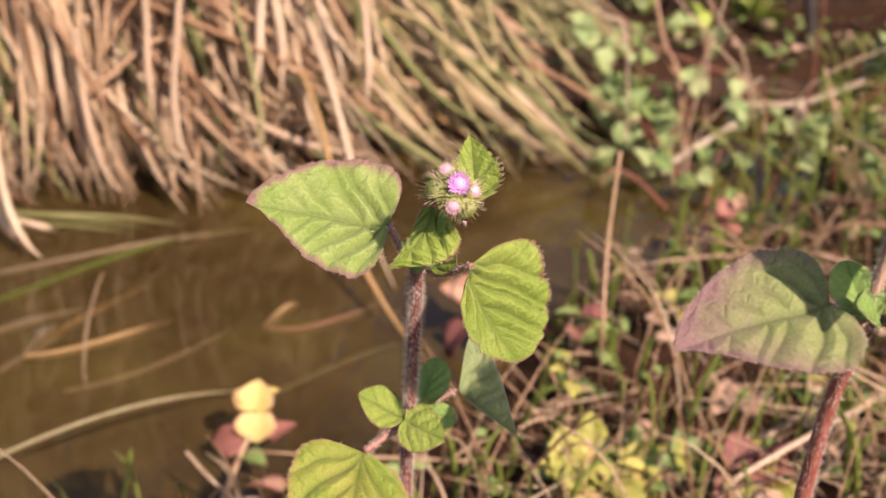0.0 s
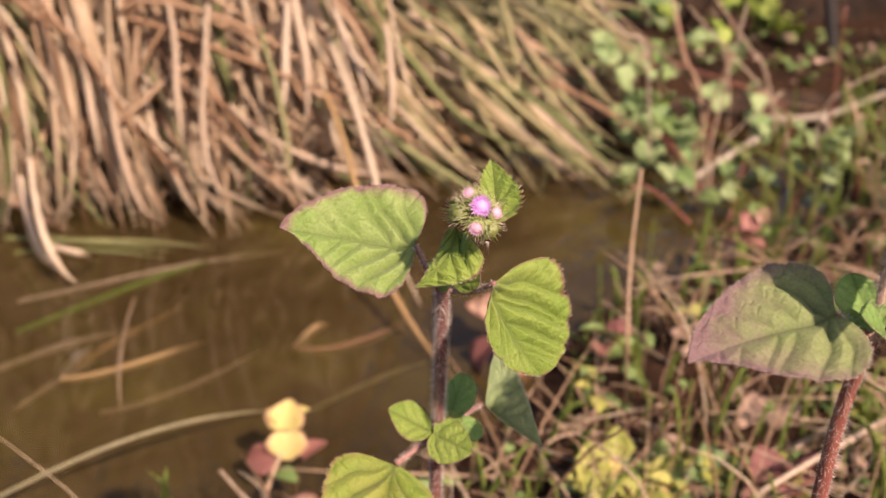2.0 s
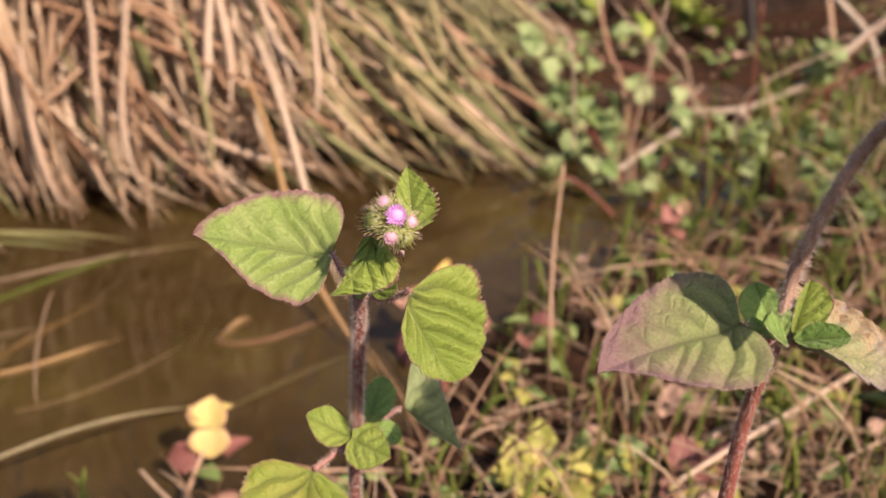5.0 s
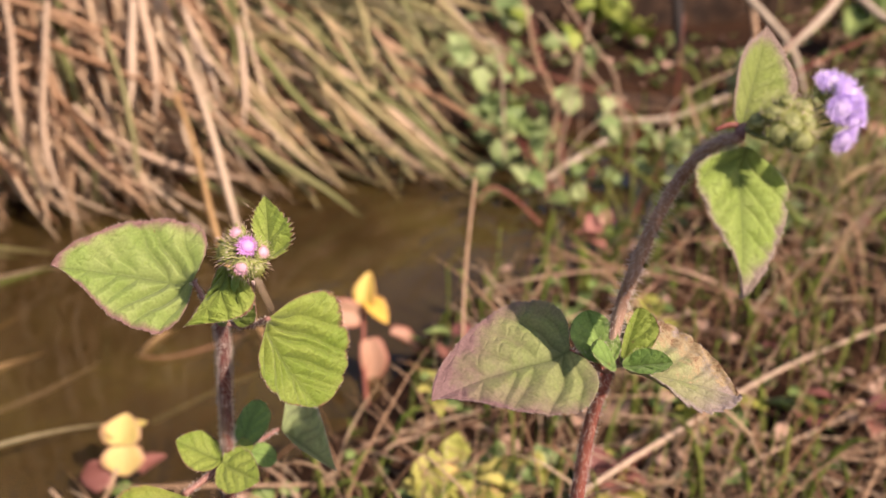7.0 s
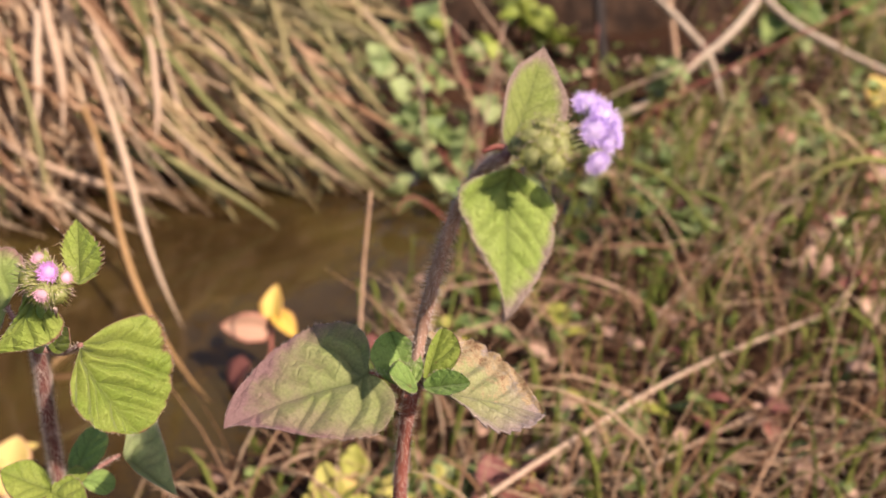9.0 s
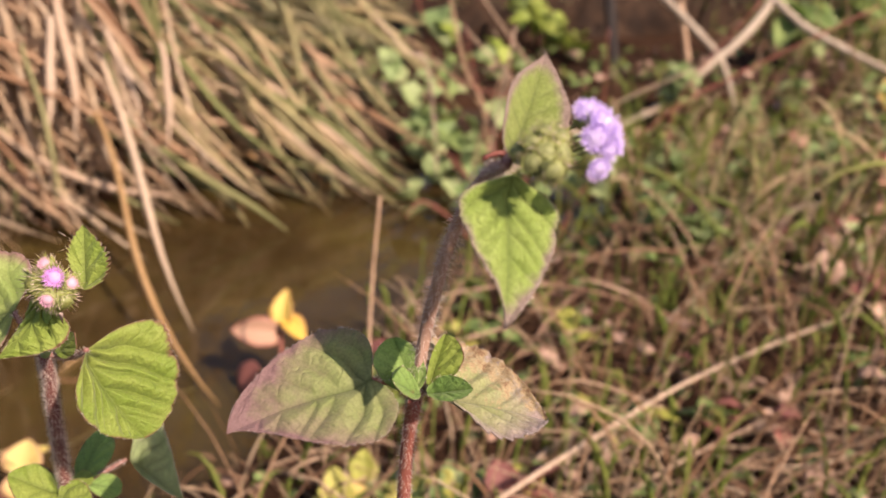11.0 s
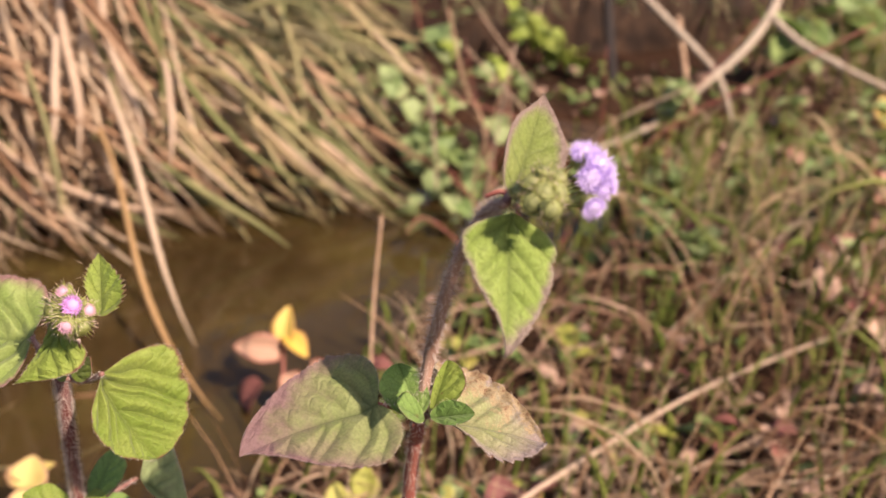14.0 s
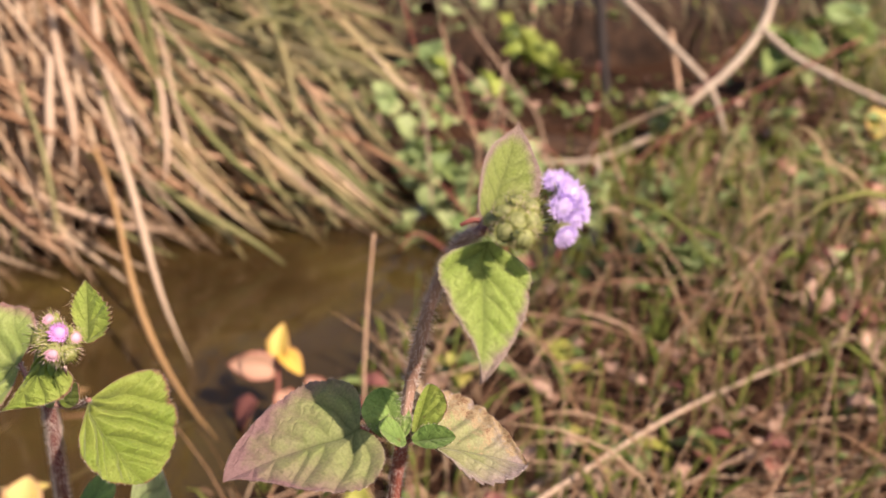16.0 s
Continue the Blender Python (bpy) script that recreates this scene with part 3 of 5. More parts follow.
    if petiole:
        part("petiole", tube(petiole, [pr * 1.15, pr, pr * 0.9], 14, 8), pmat or M_PETIOLE, lf)
        part("hair", hairs(petiole, [pr], 160, 0.0011, rng), M_HAIR, lf, kind="stuff")
    return lf


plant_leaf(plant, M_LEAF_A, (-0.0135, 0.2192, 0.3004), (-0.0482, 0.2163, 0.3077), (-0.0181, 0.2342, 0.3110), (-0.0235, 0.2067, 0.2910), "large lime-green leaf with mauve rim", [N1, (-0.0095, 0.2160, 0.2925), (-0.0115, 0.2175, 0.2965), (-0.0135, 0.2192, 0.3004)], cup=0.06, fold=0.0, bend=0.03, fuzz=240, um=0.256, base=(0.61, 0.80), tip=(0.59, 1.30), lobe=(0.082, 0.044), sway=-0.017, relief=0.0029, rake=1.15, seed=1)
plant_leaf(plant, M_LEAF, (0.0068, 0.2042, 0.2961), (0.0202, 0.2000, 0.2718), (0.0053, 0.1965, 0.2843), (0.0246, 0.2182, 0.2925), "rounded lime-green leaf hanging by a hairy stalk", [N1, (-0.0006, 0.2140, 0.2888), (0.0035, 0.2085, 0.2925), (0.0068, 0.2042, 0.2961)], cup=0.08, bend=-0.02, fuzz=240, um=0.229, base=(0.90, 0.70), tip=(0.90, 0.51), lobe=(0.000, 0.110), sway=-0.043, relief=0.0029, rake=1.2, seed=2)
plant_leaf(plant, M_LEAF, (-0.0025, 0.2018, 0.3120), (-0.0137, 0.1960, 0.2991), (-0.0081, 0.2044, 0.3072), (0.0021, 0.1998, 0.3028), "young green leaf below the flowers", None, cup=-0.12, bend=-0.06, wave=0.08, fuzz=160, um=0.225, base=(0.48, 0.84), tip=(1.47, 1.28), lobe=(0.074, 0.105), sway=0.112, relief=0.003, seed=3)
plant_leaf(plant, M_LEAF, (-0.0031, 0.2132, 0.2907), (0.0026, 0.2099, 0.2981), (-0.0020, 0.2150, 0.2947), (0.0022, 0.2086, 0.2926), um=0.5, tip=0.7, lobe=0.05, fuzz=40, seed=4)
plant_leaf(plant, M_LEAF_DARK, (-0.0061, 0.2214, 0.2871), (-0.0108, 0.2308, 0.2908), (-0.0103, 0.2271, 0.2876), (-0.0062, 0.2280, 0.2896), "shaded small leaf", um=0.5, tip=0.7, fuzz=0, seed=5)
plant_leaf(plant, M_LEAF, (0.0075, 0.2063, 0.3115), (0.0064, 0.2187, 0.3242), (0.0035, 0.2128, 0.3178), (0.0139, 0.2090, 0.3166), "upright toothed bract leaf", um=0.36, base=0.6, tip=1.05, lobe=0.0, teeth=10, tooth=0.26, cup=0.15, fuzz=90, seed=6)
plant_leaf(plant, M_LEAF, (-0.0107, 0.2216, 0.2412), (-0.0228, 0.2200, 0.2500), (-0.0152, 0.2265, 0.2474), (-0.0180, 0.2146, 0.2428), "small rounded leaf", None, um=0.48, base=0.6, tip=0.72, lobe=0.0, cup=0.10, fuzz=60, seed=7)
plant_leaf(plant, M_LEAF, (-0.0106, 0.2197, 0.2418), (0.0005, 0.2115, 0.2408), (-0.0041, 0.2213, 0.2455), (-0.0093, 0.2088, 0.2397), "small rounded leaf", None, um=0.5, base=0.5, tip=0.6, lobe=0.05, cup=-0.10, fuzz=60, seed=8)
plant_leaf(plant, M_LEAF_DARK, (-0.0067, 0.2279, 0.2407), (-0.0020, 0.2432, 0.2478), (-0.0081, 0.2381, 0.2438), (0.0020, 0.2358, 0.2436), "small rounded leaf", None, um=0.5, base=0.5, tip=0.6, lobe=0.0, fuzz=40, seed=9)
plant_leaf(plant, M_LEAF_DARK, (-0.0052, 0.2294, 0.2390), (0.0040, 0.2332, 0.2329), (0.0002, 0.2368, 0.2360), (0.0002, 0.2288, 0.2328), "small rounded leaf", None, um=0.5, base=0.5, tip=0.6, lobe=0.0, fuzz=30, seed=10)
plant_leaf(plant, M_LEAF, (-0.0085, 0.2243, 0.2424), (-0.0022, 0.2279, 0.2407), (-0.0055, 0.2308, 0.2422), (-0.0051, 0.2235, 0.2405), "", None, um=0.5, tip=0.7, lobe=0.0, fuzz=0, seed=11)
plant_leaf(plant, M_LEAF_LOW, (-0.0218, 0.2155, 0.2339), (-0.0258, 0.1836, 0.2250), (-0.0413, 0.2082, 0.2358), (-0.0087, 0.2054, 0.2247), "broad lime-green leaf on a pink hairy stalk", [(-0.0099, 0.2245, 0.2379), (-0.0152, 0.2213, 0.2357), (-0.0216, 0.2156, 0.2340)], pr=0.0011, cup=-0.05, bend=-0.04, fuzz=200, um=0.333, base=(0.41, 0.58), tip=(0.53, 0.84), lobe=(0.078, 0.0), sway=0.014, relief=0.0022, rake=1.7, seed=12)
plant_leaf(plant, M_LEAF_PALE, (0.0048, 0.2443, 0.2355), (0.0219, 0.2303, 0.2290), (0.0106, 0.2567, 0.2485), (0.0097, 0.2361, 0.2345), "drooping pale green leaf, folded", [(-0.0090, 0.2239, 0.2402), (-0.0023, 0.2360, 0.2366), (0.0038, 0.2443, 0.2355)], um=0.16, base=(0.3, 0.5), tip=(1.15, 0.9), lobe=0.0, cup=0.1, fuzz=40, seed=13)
flower_head(plant, (0.0035, 0.1979, 0.3188), (0.02, -0.86, 0.5), 0.0026, M_VIOLET, rng, 0.85, name="flower_head", label="open violet flower head")
flower_head(plant, (0.0008, 0.2015, 0.3207), (-0.2, -0.5, 0.8), 0.0021, M_PINK, rng, 0.3, name="flower_head", label="half-open pink flower head")
flower_head(plant, (0.0068, 0.1986, 0.3169), (0.6, -0.6, 0.45), 0.0021, M_PINK, rng, 0.35, name="flower_head", label="half-open pink flower head")
flower_head(plant, (0.0022, 0.1945, 0.3150), (0.0, -0.95, -0.05), 0.0023, M_PINK, rng, 0.35, name="flower_head", label="half-open pink flower head")
flower_head(plant, (-0.0023, 0.1992, 0.3170), (-0.75, -0.45, 0.35), 0.0027, M_BRACT, rng, 0.0, 1.2, name="flower_bud", label="closed bristly green bud")
flower_head(plant, (0.0055, 0.1954, 0.3133), (0.45, -0.5, -0.5), 0.0025, M_BRACT, rng, 0.0, 1.2, name="flower_bud", label="closed bristly green bud")
part("awn", join([spike(np.array((0.0026, 0.2163, 0.3220)), np.array((-1, -0.2, 0.9)), 0.0024, 0.00012), spike(np.array((0.0028, 0.2131, 0.3197)), np.array((-1, -0.2, -0.3)), 0.0020, 0.00010), spike(np.array((0.0047, 0.1940, 0.3115)), np.array((0.1, -0.1, -1)), 0.0030, 0.0006)]), M_BRISTLE, plant)

# ---- the second plant, with purple-flushed leaves and a bent stem ----
plant2 = thing("flowering_plant", (0.082, 0.182, 0.0), "hairy plant with purple-flushed leaves, lilac flowers, bent stem", "plant", "flowering plants")
S2 = [(0.082, 0.182, 0.0), (0.0822, 0.180, 0.08), (0.0822, 0.1778, 0.16), (0.0823, 0.1758, 0.2369), (0.0826, 0.1745, 0.2607), (0.0832, 0.1718, 0.2807), (0.0845, 0.1672, 0.2990)]
R2 = [0.0021, 0.0020, 0.0019, 0.0018, 0.0017, 0.0016, 0.0016]
stem2 = part("stem", tube(S2, R2, 50, 14, 0.05), M_STEM_RED, plant2, "red-brown hairy lower stem")
part("hair", hairs(S2[3:], R2[3:], 1500, 0.0013, rng, 0.00005), M_HAIR, stem2, kind="stuff")
S3 = [(0.0845, 0.1672, 0.2990), (0.0866, 0.1688, 0.3128), (0.0884, 0.1668, 0.3241), (0.0905, 0.1633, 0.3367), (0.0936, 0.1590, 0.3484), (0.0962, 0.1522, 0.3564), (0.0975, 0.1445, 0.3605)]
R3 = [0.0015, 0.0014, 0.0014, 0.0013, 0.0013, 0.0012, 0.0010]
stem3 = part("stem", tube(S3, R3, 50, 12, 0.05), M_STEM_GREY, plant2, "grey-brown bent upper stem")
part("hair", hairs(S3, R3, 1500, 0.0022, rng, 0.00005), M_HAIR, stem3, kind="stuff")
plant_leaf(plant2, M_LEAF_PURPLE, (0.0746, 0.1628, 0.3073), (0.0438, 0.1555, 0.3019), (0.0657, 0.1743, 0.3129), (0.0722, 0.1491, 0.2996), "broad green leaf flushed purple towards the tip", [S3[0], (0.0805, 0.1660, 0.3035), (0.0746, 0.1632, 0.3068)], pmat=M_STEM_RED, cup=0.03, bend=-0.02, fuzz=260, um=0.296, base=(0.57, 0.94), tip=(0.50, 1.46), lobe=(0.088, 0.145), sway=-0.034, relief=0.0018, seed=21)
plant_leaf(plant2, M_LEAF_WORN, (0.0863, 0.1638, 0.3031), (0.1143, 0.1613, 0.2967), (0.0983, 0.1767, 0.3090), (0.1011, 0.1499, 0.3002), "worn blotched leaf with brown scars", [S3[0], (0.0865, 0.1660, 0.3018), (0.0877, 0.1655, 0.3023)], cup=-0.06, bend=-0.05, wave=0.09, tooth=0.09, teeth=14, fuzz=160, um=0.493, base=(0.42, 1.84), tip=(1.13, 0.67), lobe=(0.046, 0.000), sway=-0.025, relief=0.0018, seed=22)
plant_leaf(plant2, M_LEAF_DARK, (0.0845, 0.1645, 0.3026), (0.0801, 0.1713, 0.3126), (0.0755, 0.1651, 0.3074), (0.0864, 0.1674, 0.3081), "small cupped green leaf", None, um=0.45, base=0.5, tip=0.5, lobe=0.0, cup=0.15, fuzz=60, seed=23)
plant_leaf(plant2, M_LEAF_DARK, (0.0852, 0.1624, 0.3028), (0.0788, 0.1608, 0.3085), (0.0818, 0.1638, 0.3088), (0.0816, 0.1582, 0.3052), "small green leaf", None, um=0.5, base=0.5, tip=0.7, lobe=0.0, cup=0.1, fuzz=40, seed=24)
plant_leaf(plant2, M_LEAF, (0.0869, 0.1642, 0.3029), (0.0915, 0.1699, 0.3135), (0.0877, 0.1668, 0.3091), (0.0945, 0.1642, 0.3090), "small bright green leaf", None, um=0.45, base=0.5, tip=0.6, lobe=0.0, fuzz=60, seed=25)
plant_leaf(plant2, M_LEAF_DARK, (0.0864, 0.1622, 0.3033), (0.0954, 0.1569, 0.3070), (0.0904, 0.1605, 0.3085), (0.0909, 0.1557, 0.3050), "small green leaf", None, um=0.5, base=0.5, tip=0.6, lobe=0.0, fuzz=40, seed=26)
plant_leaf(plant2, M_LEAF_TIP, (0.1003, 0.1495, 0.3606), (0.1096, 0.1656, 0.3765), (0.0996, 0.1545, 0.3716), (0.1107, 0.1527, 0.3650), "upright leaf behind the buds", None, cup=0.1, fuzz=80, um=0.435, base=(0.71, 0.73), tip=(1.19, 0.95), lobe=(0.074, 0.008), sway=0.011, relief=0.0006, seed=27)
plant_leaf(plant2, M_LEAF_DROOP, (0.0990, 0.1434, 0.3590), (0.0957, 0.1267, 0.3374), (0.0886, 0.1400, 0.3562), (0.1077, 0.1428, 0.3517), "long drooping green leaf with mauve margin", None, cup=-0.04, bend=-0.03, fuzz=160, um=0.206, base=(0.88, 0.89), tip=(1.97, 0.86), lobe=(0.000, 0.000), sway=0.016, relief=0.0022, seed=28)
HUB = (0.0991, 0.1467, 0.3616)
part("stem", tube([S3[-1], HUB, (0.1017, 0.1445, 0.3626)], [0.0011, 0.0009, 0.0006], 10, 8), M_PETIOLE, plant2)
part("petiole", tube([(0.0941, 0.1472, 0.3610), (0.0966, 0.1472, 0.3619), HUB], [0.0004, 0.0006, 0.0007], 8, 6), M_STEM_RED, plant2)
for c, up, r in (((0.0991, 0.1413, 0.3645), (-0.5, -0.4, 0.8), 0.0019), ((0.1012, 0.1395, 0.3662), (-0.1, -0.5, 0.9), 0.0022), ((0.1029, 0.1357, 0.3657), (0.2, -0.6, 0.7), 0.0024), ((0.1005, 0.1352, 0.3637), (-0.2, -0.9, 0.3), 0.0023), ((0.1033, 0.1323, 0.3630), (0.2, -0.8, -0.2), 0.0023), ((0.1060, 0.1361, 0.3653), (0.6, -0.4, 0.3), 0.0022), ((0.1039, 0.1409, 0.3678), (0.1, -0.1, 1.0), 0.0022), ((0.1062, 0.1392, 0.3674), (0.3, -0.3, 0.9), 0.0020)):
    part("pedicel", tube([HUB, (Vector(HUB) + Vector(c)) * 0.5 + Vector((0, 0, -0.0012)), c], [0.0004, 0.0003, 0.0003], 8, 5), M_BUD, plant2)
    flower_head(plant2, c, up, r * 0.88, M_BUD, rng, 0.0, 0.9, name="flower_bud", label="closed green bud")
for c, up, r in (((0.1114, 0.1417, 0.3701), (-0.1, -0.5, 0.85), 0.0026), ((0.1127, 0.1388, 0.3689), (0.4, -0.7, 0.6), 0.0029), ((0.1147, 0.1387, 0.3667), (0.9, -0.4, 0.3), 0.0026), ((0.1115, 0.1373, 0.3674), (-0.1, -0.9, 0.2), 0.0026), ((0.1135, 0.1373, 0.3655), (0.4, -0.7, -0.2), 0.0024), ((0.1115, 0.1354, 0.3629), (0.2, -0.8, -0.3), 0.0022)):
    part("pedicel", tube([HUB, (Vector(HUB) + Vector(c)) * 0.5 + Vector((0, 0.002, -0.002)), c], [0.0004, 0.0003, 0.0003], 8, 5), M_BUD, plant2)
    flower_head(plant2, c, up, r * 0.84, M_LILAC, rng, 1.0, 0.4, name="flower_head", label="fluffy open lilac flower head")


# ---- sedge tussocks on the far side of the pool ----
rs = random.Random(11)


def tuft(name, crowns, count_parts, count_rest, mats, label, widths, group="sedge tussocks"):
    """A tussock: crowns gives for each blade its crown and its end."""
    base = crowns(rs)[0]
    t = thing(name, (base[0], base[1], max(0.0, ground_z(base[0], base[1]) - 0.02)), label, "grass", group)
    rest = {m: [] for m in mats}
    for k in range(count_parts + count_rest):
        p0, p3 = (np.array(q) for q in crowns(rs))
        d = p3 - p0
        lift = rs.uniform(0.0, 0.10)
        s = min(1.0, float(np.linalg.norm(d)) / 0.42) ** 1.5
        p1 = p0 + d * 0.22 + s * np.array([rs.gauss(0, 0.045), rs.gauss(0, 0.025), 0.05 + lift])
        p2 = p0 + d * 0.70 + s * np.array([rs.gauss(-0.01, 0.06), -0.02 + rs.gauss(0, 0.02), rs.uniform(-0.02, 0.05)])
        m = mats[0] if rs.random() < 0.80 or len(mats) == 1 else mats[1]
        g = blade_geo(p0, p1, p2, p3, rs.uniform(*widths), 14 if k < count_parts else 10, rs.uniform(-1.2, 1.2), wob=s * rs.uniform(0.002, 0.012), ph=rs.uniform(0, 6.28))
        if k < count_parts:
            part("blade", g, m, t)
        else:
            rest[m].append(g)
    for m, gs in rest.items():
        if gs:
            part("blade", join(gs), m, t, kind="stuff")
    return t


def curtain(lo, hi):
    def crowns(r):
        x = r.uniform(lo, hi)
        back = r.random() ** 1.3
        lean = 0.03 + 0.09 * smooth(-0.26, -0.02, x) + r.gauss(0, 0.035) + (r.uniform(0.06, 0.20) if r.random() < 0.10 else 0)
        end = (x + lean, 1.005 + 0.10 * smooth(-0.5, -0.05, x) + abs(r.gauss(0, 0.03)) + 0.22 * back, r.choice((-0.02, -0.015, -0.01, 0.0, 0.03)) + 0.10 * back * r.random())
        if r.random() < 0.14:
            end = (x - abs(lean) * r.uniform(0.3, 1.2), end[1], end[2])
        return (x - lean * r.uniform(0.0, 0.8), 1.09 + 0.42 * back, r.uniform(0.30, 0.50) + 0.08 * back), end
    return crowns


def splayed(r):
    f = r.random()
    end = (-0.10 + 0.32 * f + r.gauss(0, 0.03), 1.09 + 0.18 * r.random() ** 1.5, abs(r.gauss(0.0, 0.03)) - 0.012)
    return (end[0] - 0.24 + r.gauss(0, 0.06), end[1] + 0.22 + r.gauss(0, 0.05), end[2] + r.uniform(0.10, 0.19)), end


def thatch(r):
    x = r.uniform(-1.0, -0.2)
    y = r.uniform(1.05, 1.40) + 0.10 * smooth(-0.4, 0.0, x)
    z = r.uniform(0.0, 0.34)
    if r.random() < 0.10:
        x, y, z = r.uniform(-0.22, 0.06), r.uniform(1.24, 1.42), r.uniform(-0.02, 0.05)
    return (x, y, z + 0.06), (x + r.gauss(0.04, 0.10), y - r.uniform(0.0, 0.05), max(-0.01, z - r.uniform(0.0, 0.2)))


def far_slope(lo, hi, drop):
    def crowns(r):
        x = r.uniform(lo, hi)
        y = 1.42 + 1.1 * r.random() ** 1.3
        z = ground_z(x, y)
        return (x - r.uniform(0.1, 0.4), y + 0.1, z + r.uniform(0.0, drop)), (x + r.uniform(0.0, 0.3), y - r.uniform(0.0, 0.2), z + r.uniform(-0.03, 0.5 * drop))
    return crowns


def back_bank(r):
    x = r.uniform(1.05, 2.1)
    y = r.uniform(1.6, 3.6)
    z = ground_z(x, y)
    return (x, y, z), (x + r.uniform(-0.15, 0.2), y - r.uniform(0.0, 0.15), z + r.uniform(0.0, 0.2 if x > 0.85 else 0.08))


def over_bank(r):
    x = r.uniform(0.22, 0.62) if r.random() < 0.55 else r.uniform(0.62, 1.35)
    return (x, r.uniform(1.96, 2.12), r.uniform(0.20, 0.34)), (x + r.uniform(-0.08, 0.14), r.uniform(1.86, 1.96), r.uniform(0.10, 0.24))


def by_splay(r):
    f = r.random()
    return (r.uniform(-0.12, 0.08), r.uniform(1.45, 1.75), r.uniform(0.16, 0.30)), (0.02 + 0.3 * f + r.gauss(0, 0.03), 1.2 + 0.3 * f + r.gauss(0, 0.05), r.uniform(-0.01, 0.06))


def sweeping(r):
    x = r.uniform(-0.50, -0.08)
    return (x - r.uniform(0.0, 0.16), r.uniform(1.12, 1.28), r.uniform(0.04, 0.30)), (x + r.uniform(0.05, 0.25), 1.0 + 0.12 * smooth(-0.5, 0.0, x) + r.gauss(0, 0.025), r.uniform(-0.02, 0.02))


def pale_thatch(r):
    x, y = r.uniform(-0.16, 0.10), r.uniform(1.26, 1.42)
    z = r.uniform(0.03, 0.13)
    return (x, y, z + 0.02), (x + r.uniform(0.0, 0.10), y - r.uniform(0.0, 0.05), max(0.0, z - r.uniform(0.0, 0.06)))


def flat_grass(r):
    x, y = r.uniform(-0.05, 0.24), r.uniform(1.52, 1.95)
    return (x - r.uniform(0.10, 0.28), y + 0.05, r.uniform(0.14, 0.30)), (x + r.uniform(0.0, 0.12), y - r.uniform(0.02, 0.12), r.uniform(0.06, 0.22))


tuft("sedge_tussock", curtain(-1.05, -0.55), 80, 260, (M_STRAW, M_STRAW_GREEN), "dry tan sedge blades hanging over the water", (0.005, 0.012))
tuft("sedge_tussock", curtain(-0.62, -0.32), 170, 190, (M_STRAW, M_STRAW_GREEN), "dense dry tan sedge blades hanging over the water", (0.005, 0.012))
tuft("sedge_tussock", curtain(-0.36, -0.19), 60, 16, (M_STRAW, M_STRAW_GREEN), "dense dry tan sedge blades bending to the water", (0.004, 0.011))
tuft("sedge_tussock", splayed, 46, 0, (M_MIXED, M_STRAW_GREEN), "splayed half-dry sedge blades leaning across the pool", (0.005, 0.011))
tuft("dead_thatch", thatch, 0, 1000, (M_THATCH, M_LITTER), "matted brown dead sedge between the tussocks", (0.004, 0.010))
tuft("dead_thatch", pale_thatch, 0, 90, (M_STRAW, M_THATCH), "pale pinkish dead sedge matted under the splayed blades", (0.006, 0.013))
tuft("sedge_tussock", sweeping, 30, 0, (M_STRAW, M_MIXED), "loose bent sedge blades sweeping down to the water", (0.004, 0.010))
tuft("olive_grass", far_slope(-0.8, -0.12, 0.20), 0, 520, (M_FAR, M_OLIVE), "fine grey-green grass on the far slope, darkened for hollow shade", (0.004, 0.008))
tuft("olive_grass", far_slope(-0.2, 0.12, 0.10), 0, 150, (M_OLIVE, M_FAR), "flattened pale olive grass on the far slope", (0.004, 0.008))
tuft("sedge_tussock", by_splay, 24, 0, (M_STRAW_GREEN, M_MIXED), "half-green sedge leaning over the far pool", (0.005, 0.010))
tuft("olive_grass", flat_grass, 44, 30, (M_MIXED, M_STRAW_GREEN), "pale flattened grass above the far pool", (0.005, 0.010))
tuft("olive_grass", over_bank, 40, 90, (M_OLIVE, M_MIXED), "olive grass hanging over the earth step", (0.005, 0.010))
tuft("olive_grass", back_bank, 0, 700, (M_OLIVE, M_GRASS), "rank grass on the far bank", (0.004, 0.008))

# long single blades that stand out from the tussocks
front = thing("sedge_tussock", (-0.30, 1.08, 0.0), "long broad pale sedge blades standing out before the tussock", "grass", "sedge tussocks")
for a, b, c, d, w, m in (
    ((-0.200, 1.100, 0.291), (-0.198, 1.077, 0.231), (-0.169, 1.053, 0.176), (-0.177, 1.030, 0.113), 0.013, M_PALE),
    ((-0.154, 1.120, 0.289), (-0.156, 1.100, 0.229), (-0.125, 1.080, 0.180), (-0.115, 1.060, 0.122), 0.010, M_PALE),
    ((-0.188, 1.150, 0.229), (-0.117, 1.033, 0.153), (-0.101, 0.917, 0.071), (-0.045, 0.815, -0.016), 0.009, M_STRAW),
    ((-0.161, 1.060, 0.137), (-0.102, 0.927, 0.079), (-0.099, 0.793, 0.013), (-0.016, 0.680, -0.016), 0.008, M_ORANGE),
    ((-0.097, 1.130, 0.200), (-0.089, 1.113, 0.163), (-0.086, 1.097, 0.126), (-0.086, 1.080, 0.088), 0.010, M_PALE),
    ((-0.223, 1.050, 0.215), (-0.222, 1.033, 0.160), (-0.194, 1.017, 0.109), (-0.202, 1.000, 0.050), 0.007, M_STRAW_GREEN),
    ((-0.273, 1.060, 0.126), (-0.226, 1.053, 0.072), (-0.155, 1.047, 0.044), (-0.078, 1.040, 0.041), 0.010, M_PALE)):
    part("blade", blade_geo(a, b, c, d, w, 16, wob=0.003, ph=60 * a[0]), m, front)
